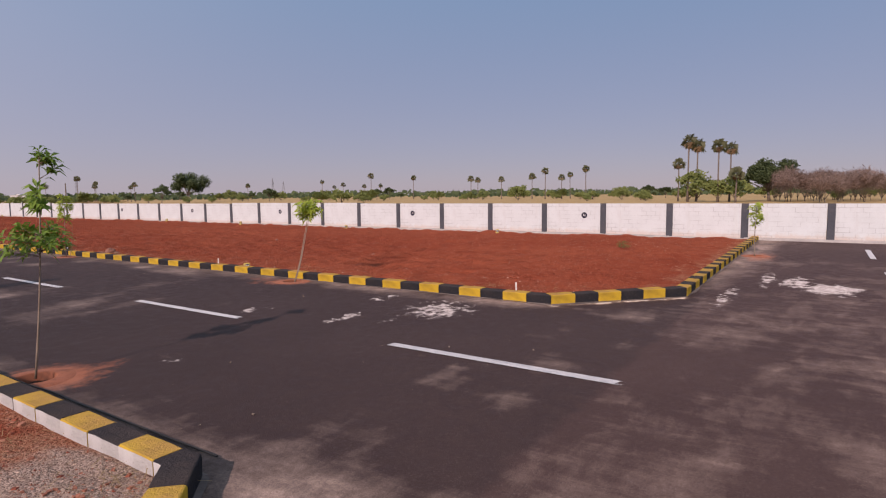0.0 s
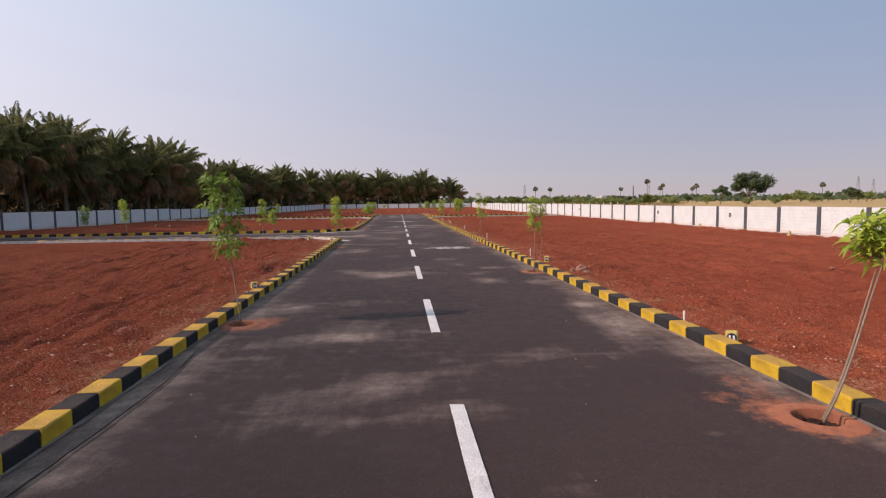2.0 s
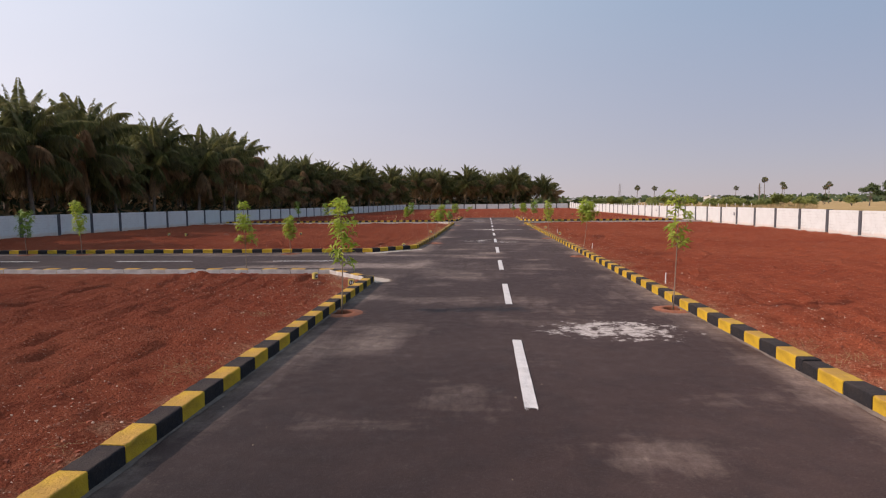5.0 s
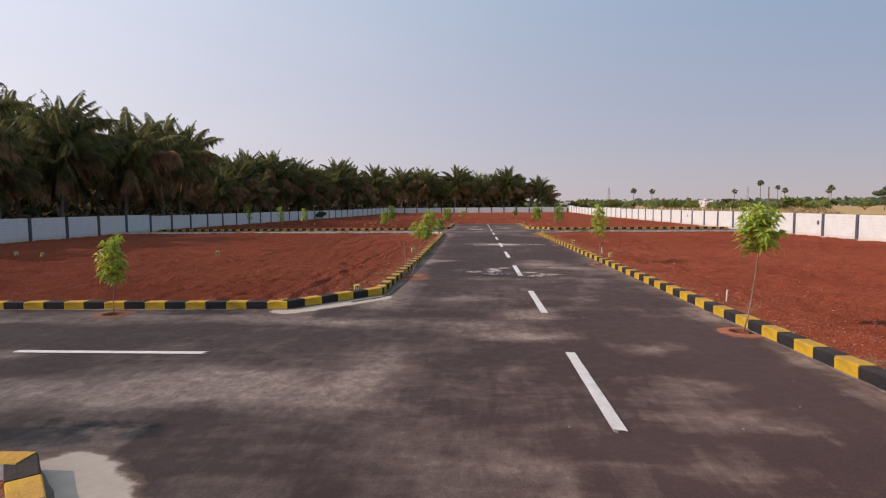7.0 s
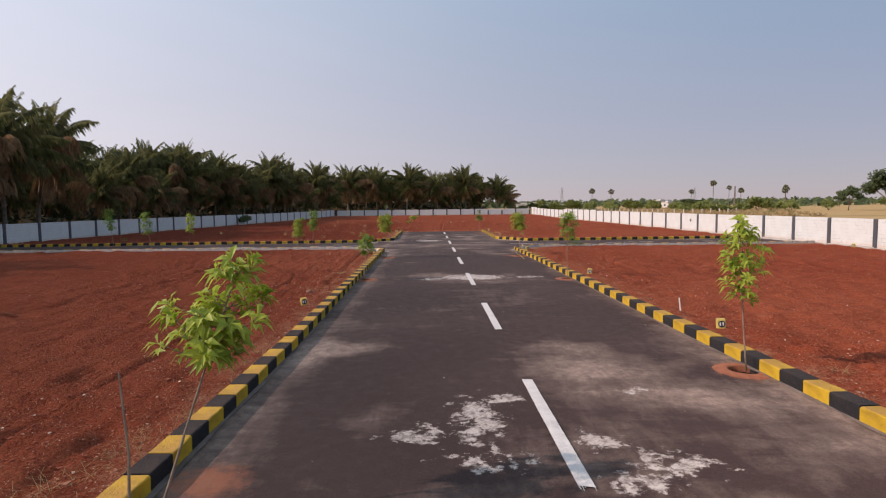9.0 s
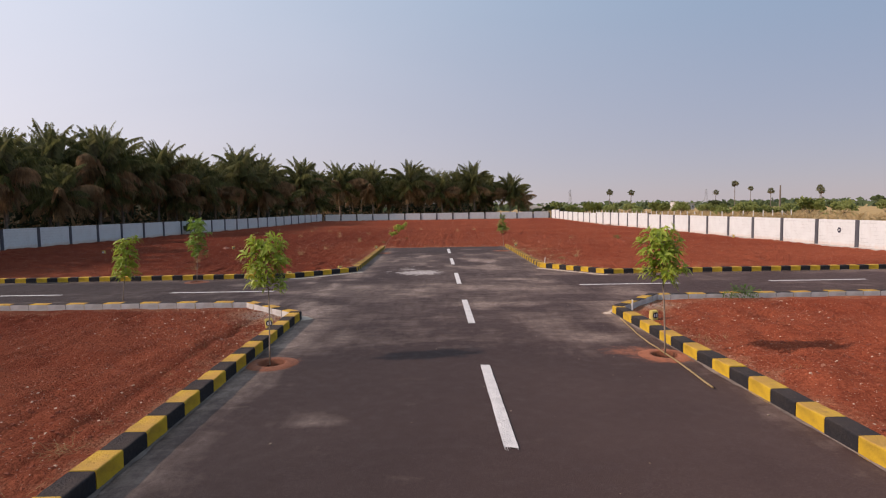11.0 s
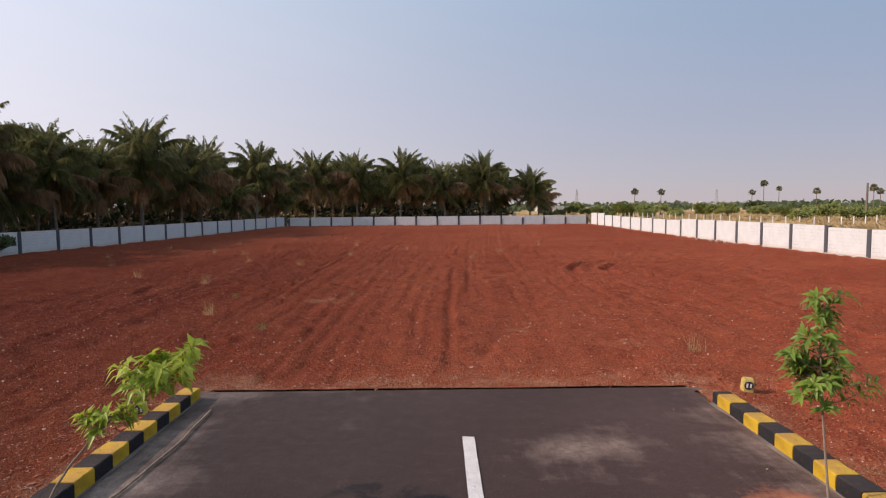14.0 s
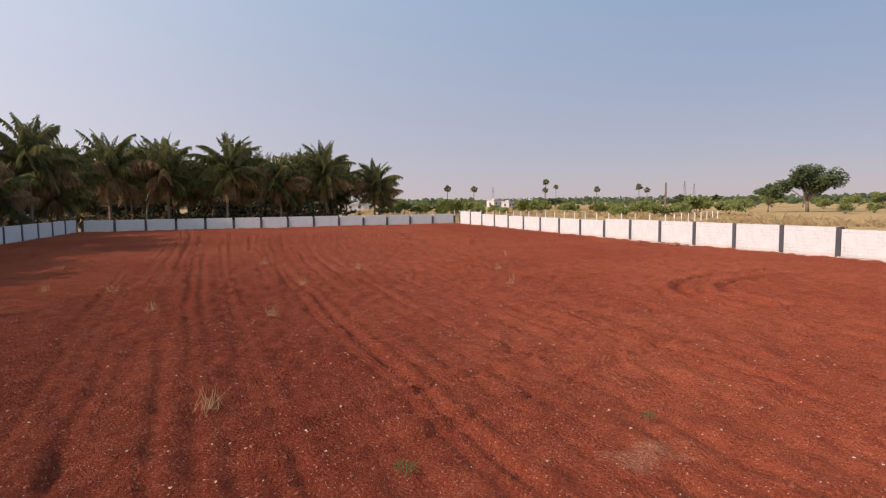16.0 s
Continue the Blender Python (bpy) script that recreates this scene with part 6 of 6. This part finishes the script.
def hose(points, r, mat, name, label):
    """A cable or hose that snakes over the ground through the points."""
    cu = bpy.data.curves.new(name, "CURVE")
    cu.dimensions, cu.bevel_depth, cu.bevel_resolution, cu.use_fill_caps = "3D", r, 2, True
    sp = cu.splines.new("POLY")
    fine = []
    for (ax, ay), (bx, by) in zip(points, points[1:]):
        m = max(2, int(math.hypot(bx - ax, by - ay) / 0.15))
        fine += [(ax + (bx - ax) * i / m, ay + (by - ay) * i / m) for i in range(m)]
    fine.append(points[-1])
    sp.points.add(len(fine) - 1)
    for i, (x, y) in enumerate(fine):
        sp.points[i].co = (x + 0.03 * noise.noise((x * 2, y * 1.3, 1)), y + 0.02 * noise.noise((x, y * 2, 5)), r + 0.012, 1)
    cu.materials.append(mat)
    return tagged(new(name, cu), label, "cable")


hose([(-3.5, 4.5), (-3.52, 7.0), (-3.55, 9.5), (-3.42, 11.0), (-3.4, 12.4), (-3.38, 13.2), (-3.5, 14.6)], 0.009, RUBBER, "cable", "black cable lying along the kerb")
hose([(2.98, 76.2), (3.05, 77.3), (3.09, 78.4), (3.06, 78.8), (3.13, 79.6), (3.26, 80.7), (3.3, 81.1)], 0.013, STRAW, "hose", "pale hose lying along the foot of the kerb")
hose([(4.3, 26.0), (4.7, 28.5), (5.0, 30.6), (5.6, 31.4)], 0.014, STRAW, "rope", "pale rope lying on the soil behind the kerb")
hose([(-3.75, 101.5), (-3.6, 102.4), (-3.55, 103.8), (-3.6, 104.8)], 0.012, BARK, "hose", "pale hose lying along the foot of the kerb")
hose([(-3.62, 53.9), (-3.68, 52.2), (-3.72, 50.6), (-4.0, 50.05), (-4.5, 49.45)], 0.010, RUBBER, "cable", "black cable lying along the foot of the kerb")
g = Geo()
g.tube([(0, 0, 0), (0.02, 0.01, 0.6), (-0.03, 0.02, 1.25)], [0.014, 0.012, 0.008], 6)
tagged(new("stake", g.mesh("stake", BARK)), "thin bare wooden stake beside a leaning sapling", "stake").matrix_basis = pose(-3.78, 54.25, 0)
g = Geo()
g.tube([(0, 0, 0), (0.02, 0.01, 0.6), (-0.03, 0.02, 1.15)], [0.007, 0.006, 0.004], 5)
tagged(new("stake", g.mesh("stick", BARK)), "thin bare stick leaning beside an upright sapling", "stake").matrix_basis = pose(3.52, 23.02, 0, 4, 9, 30)


def mortar_strips():
    """The rough line of mortar at the foot of each kerb."""
    rng = random.Random(4)
    g = Geo()
    for line, side in KERBS.values():
        for a, b in zip(line, line[1:]):
            d = math.hypot(b[0] - a[0], b[1] - a[1])
            ux, uy = (b[0] - a[0]) / d, (b[1] - a[1]) / d
            nx, ny = (-uy, ux) if side > 0 else (uy, -ux)
            n = int(d / 0.16)
            rows = []
            for i in range(n + 1):
                x, y = a[0] + ux * d * i / n, a[1] + uy * d * i / n
                w = max(0.012, 0.035 + 0.07 * noise.noise((x * 1.1, y * 1.1, 2)) + rng.uniform(-0.012, 0.012))
                rows.append(((x - nx * 0.02, y - ny * 0.02, 0.028), (x + nx * w, y + ny * w, 0.010)))
            verts = [p for r in rows for p in r]
            g.add(verts, [(2 * i, 2 * i + 2, 2 * i + 3, 2 * i + 1) for i in range(n)])
    return tagged(new("trim", g.mesh("trim", MORTAR)), "rough dusty mortar line at the foot of the kerbs", "mortar", kind="structure")


mortar_strips()


# ---- loose stuff on the soil ----
def scattered(count, seed, areas):
    """Points on the soil, spread over areas of (x0, x1, y0, y1, share)."""
    r = np.random.RandomState(seed)
    xs, ys = [], []
    for x0, x1, y0, y1, share in areas:
        m = int(count * share)
        xs.append(r.uniform(x0, x1, m)), ys.append(r.uniform(y0, y1, m))
    x, y = np.concatenate(xs), np.concatenate(ys)
    near = kerb_distance(x, y)
    ok = plots(x, y) & (near > 0.3) & (x < WALL_X - 0.4)
    x, y, near = x[ok], y[ok], near[ok]
    return x, y, soil_z(x, y, near), r


VERGES = [(-6.5, -3.9, 3, 39, 0.10), (3.7, 6.5, 4, 81, 0.16), (-6.5, -3.9, 49, 82, 0.10), (-6.5, -3.9, 91, 106, 0.05), (3.6, 6.5, 92, 106, 0.06), (-14, 14, 105.6, 112, 0.20), (-14, 8, 112, 126, 0.20), (-16, 20, 126, 140, 0.06), (-15, 21, 4, 100, 0.22), (-9.5, -4.2, 35.5, 40.3, 0.05), (-8.5, -4.2, 80, 83.4, 0.03), (4.0, 8, 80, 83.6, 0.03)]


def crumbs(name, x, y, z, size, r, mat, label, category):
    """Many small angular lumps as one mesh: eight-cornered where they are large, five-cornered where they are small."""
    verts, faces, start = [], [], 0
    big = size > np.quantile(size, 0.85)
    block = np.array([(a, b, c) for c in (-0.6, 0.6) for a, b in ((-1, -1), (1, -1), (1, 1), (-1, 1))]) * 0.7
    peak = np.array([(-1, -1, -0.5), (1, -1, -0.5), (1, 1, -0.5), (-1, 1, -0.5), (0.2, -0.1, 0.9)]) * 0.75
    for pick, base, sides in ((big, block, [(4, 5, 6, 7), (0, 1, 5, 4), (1, 2, 6, 5), (2, 3, 7, 6), (3, 0, 4, 7)]), (~big, peak, [(0, 1, 4), (1, 2, 4), (2, 3, 4), (3, 0, 4)])):
        n, m = int(pick.sum()), len(base)
        turn, s = r.rand(n) * 6.283, size[pick]
        c, sn = np.cos(turn), np.sin(turn)
        v = base[None] * (0.45 + 0.9 * r.rand(n, m, 3)) * s[:, None, None]
        v = np.stack([v[..., 0] * c[:, None] - v[..., 1] * sn[:, None] + x[pick][:, None], v[..., 0] * sn[:, None] + v[..., 1] * c[:, None] + y[pick][:, None], v[..., 2] + (z[pick] + s * 0.15)[:, None]], -1)
        verts += v.reshape(-1, 3).tolist()
        faces += (np.array(sides)[None] + (start + np.arange(n) * m)[:, None, None]).reshape(-1, len(sides[0])).tolist()
        start += n * m
    tagged(new(name, mesh_of(name, verts, faces, mat)), label, category, kind="stuff")


def verge_rubble():
    """Broken stone, mortar and clods thrown up behind the kerbs, thicker in some stretches than in others."""
    r = np.random.RandomState(61)
    xs, ys = [], []
    for line, side in KERBS.values():
        for (ax, ay), (bx, by) in zip(line, line[1:]):
            d = math.hypot(bx - ax, by - ay)
            m = int(d * (250 if max(abs(ax), abs(bx)) < 6.5 else 25))
            u, off = r.rand(m), 0.3 + 1.3 * r.rand(m) ** 1.6
            nx, ny = (by - ay) / d * side, -(bx - ax) / d * side
            xs.append(ax + u * (bx - ax) + nx * off), ys.append(ay + u * (by - ay) + ny * off)
    m = 1600
    xs.append(r.uniform(-4.0, 4.2, m)), ys.append(ROAD_END + 0.1 + 1.1 * r.rand(m) ** 2)
    x, y = np.concatenate(xs), np.concatenate(ys)
    near = kerb_distance(x, y)
    thick = grid_noise(x, y, 2.6, 62, 3) + 0.22 * ((x > 3.6) & (y > 94) & (y < 103)) + 0.2 * ((np.abs(x) < 4.2) & (y > ROAD_END))
    ok = plots(x, y) & ((near > 0.29) | (y > ROAD_END)) & (thick > 0.38 + 0.25 * r.rand(len(x)))
    x, y, near = x[ok], y[ok], near[ok]
    size = 0.006 + 0.017 * r.rand(len(x)) ** 3 + 0.02 * (r.rand(len(x)) > 0.988)
    crumbs("rubble", x, y, soil_z(x, y, near), size, r, RUBBLE, "loose stone rubble and clods along the kerbs", "rubble")
    x, y = r.uniform(-3.6, 3.5, 420), r.uniform(3, 105, 420)
    crumbs("road_litter", x, y, np.full(420, 0.004), 0.004 + 0.012 * r.rand(420) ** 2, r, BARK, "small leaf scraps and crumbs on the asphalt", "litter")


def clods():
    x, y, z, r = scattered(40000, 51, VERGES)
    size = 0.009 + 0.022 * r.rand(len(x)) ** 3 + 0.022 * (r.rand(len(x)) > 0.985)
    crumbs("pebbles", x, y, z, size, r, PEBBLE, "loose clods and pebbles on the red soil", "pebbles")
    x, y, z, r = scattered(9000, 55, VERGES)
    crumbs("pale_pebbles", x, y, z, 0.006 + 0.016 * r.rand(len(x)) ** 3, r, PALE_PEBBLE, "small pale stones strewn over the red soil", "pebbles")


def straws():
    """Dry stalks lying on the soil, and thin upright tufts of dead grass."""
    rng = random.Random(8)
    g = Geo()
    x, y, z, r = scattered(5200, 52, VERGES)
    for a, b, c in zip(x, y, z):
        t, ln = rng.uniform(0, 6.28), rng.uniform(0.03, 0.13)
        d = Vector((math.cos(t), math.sin(t), rng.uniform(-0.02, 0.1))) * ln
        o = Vector((a, b, c + 0.012))
        s = Vector((-math.sin(t), math.cos(t), 0)) * 0.0018
        g.add([o - s, o + s, o + d + s, o + d - s], [(0, 1, 2, 3)])
    spots = [(-14.7, 133.7), (-12.4, 132.6), (-10.7, 128.2), (-7.4, 125.8), (-5.7, 131.8), (4.6, 107.8), (-12.5, 97), (-9.8, 95.5), (-8.0, 99.5), (-14, 100.5), (-11, 93), (-7.5, 104), (-17.0, 126), (-13, 121), (-9, 118), (-19.5, 138), (-16, 142), (-6.5, 140), (-2.5, 136), (1.5, 128), (3.5, 133), (7, 139), (-20, 131), (9.5, 112), (6.2, 97), (-6.5, 112)]
    for a, b in spots:
        near = np.array([2.0])
        c = float(soil_z(np.array([a * 1.0]), np.array([b * 1.0]), near)[0])
        for k in range(34):
            o = Vector((a + rng.gauss(0, 0.09), b + rng.gauss(0, 0.09), c))
            d = Vector((rng.gauss(0, 0.12), rng.gauss(0, 0.12), rng.uniform(0.15, 0.5)))
            s = Vector((rng.uniform(-1, 1), rng.uniform(-1, 1), 0)).normalized() * 0.004
            g.add([o - s, o + s, o + d * 0.6 + s * 0.7, o + d], [(0, 1, 2), (0, 2, 3)])
    heaps = []
    for line, side in KERBS.values():
        for (ax, ay), (bx, by) in zip(line, line[1:]):
            d = math.hypot(bx - ax, by - ay)
            if max(abs(ax), abs(bx)) < 6.5:
                for k in range(int(d * 1.3)):
                    u, off = rng.random(), rng.uniform(0.38, 1.25)
                    heaps.append((ax + u * (bx - ax) + (by - ay) / d * side * off, ay + u * (by - ay) - (bx - ax) / d * side * off))
    heaps += [(4.3 + 1.6 * rng.random() ** 1.4, rng.uniform(95.5, 103.0)) for k in range(46)]
    x, y = np.array([p[0] for p in heaps]), np.array([p[1] for p in heaps])
    for a, b, c in zip(x, y, soil_z(x, y, kerb_distance(x, y))):
        wide, thick = rng.uniform(0.08, 0.24), rng.choice((14, 24, 60))
        for k in range(thick):
            o = Vector((a + rng.gauss(0, wide), b + rng.gauss(0, wide), c + rng.uniform(0.0, 0.03)))
            t = rng.uniform(0, 6.28)
            d = Vector((math.cos(t), math.sin(t), rng.uniform(-0.05, 0.45))) * rng.uniform(0.06, 0.22)
            s = Vector((-math.sin(t), math.cos(t), 0)) * 0.0022
            g.add([o - s, o + s, o + d + s * 0.6, o + d - s * 0.6], [(0, 1, 2, 3)])
    tagged(new("dry_grass", g.mesh("dry_grass", STRAW)), "dry stalks and thin dead grass on the soil", "dry grass", kind="stuff")


def weed(x, y, size, seed):
    rng = random.Random(seed)
    g = Geo()
    for k in range(int(60 + 120 * size)):
        a = rng.uniform(0, 6.28)
        r = size * math.sqrt(rng.random()) * 0.6
        o = Vector((r * math.cos(a), r * math.sin(a), rng.uniform(0.0, size * 0.6)))
        w = Vector((math.cos(a) + rng.uniform(-0.6, 0.6), math.sin(a) + rng.uniform(-0.6, 0.6), rng.uniform(0.0, 1.0)))
        leaf(g, o, w, w.cross(Vector((0, 0, 1))) + Vector((0.01, 0, 0)), size * rng.uniform(0.18, 0.34), size * 0.09, 0.1)
    z = float(soil_z(np.array([x * 1.0]), np.array([y * 1.0]), np.array([2.0]))[0])
    t = Geo()
    t.tube([(0, 0, -0.03), (0.01, 0, size * 0.3), (0, 0.01, size * 0.6)], [0.008, 0.006, 0.003], 5)
    root = tagged(empty("weed", pose(x, y, z)), "small green weed growing from red soil", "weed", "weeds")
    part("stem", t.mesh("stem", WEED), root)
    part("leaves", g.mesh("leaves", WEED), root)


clods(), verge_rubble(), straws()
for k, (x, y, sz) in enumerate(((14.8, 6.6, 0.36), (12.2, 109.7, 0.42), (-4.5, 110.05, 0.22), (-6.83, 115.0, 0.2), (-3.15, 115.2, 0.16), (7.25, 83.3, 0.5), (6.7, 83.0, 0.3), (5.2, 95.5, 0.2), (-29.5, 88.2, 0.3), (-24.0, 93.0, 0.35))):
    weed(x, y, sz, 60 + k)
grown("wall_shrub", WALL_SHRUB, left_x(132.5) + 0.8, 132.5, "grey-green shrub growing against the white wall", "shrub", "", 20, 1.3, 0.0)
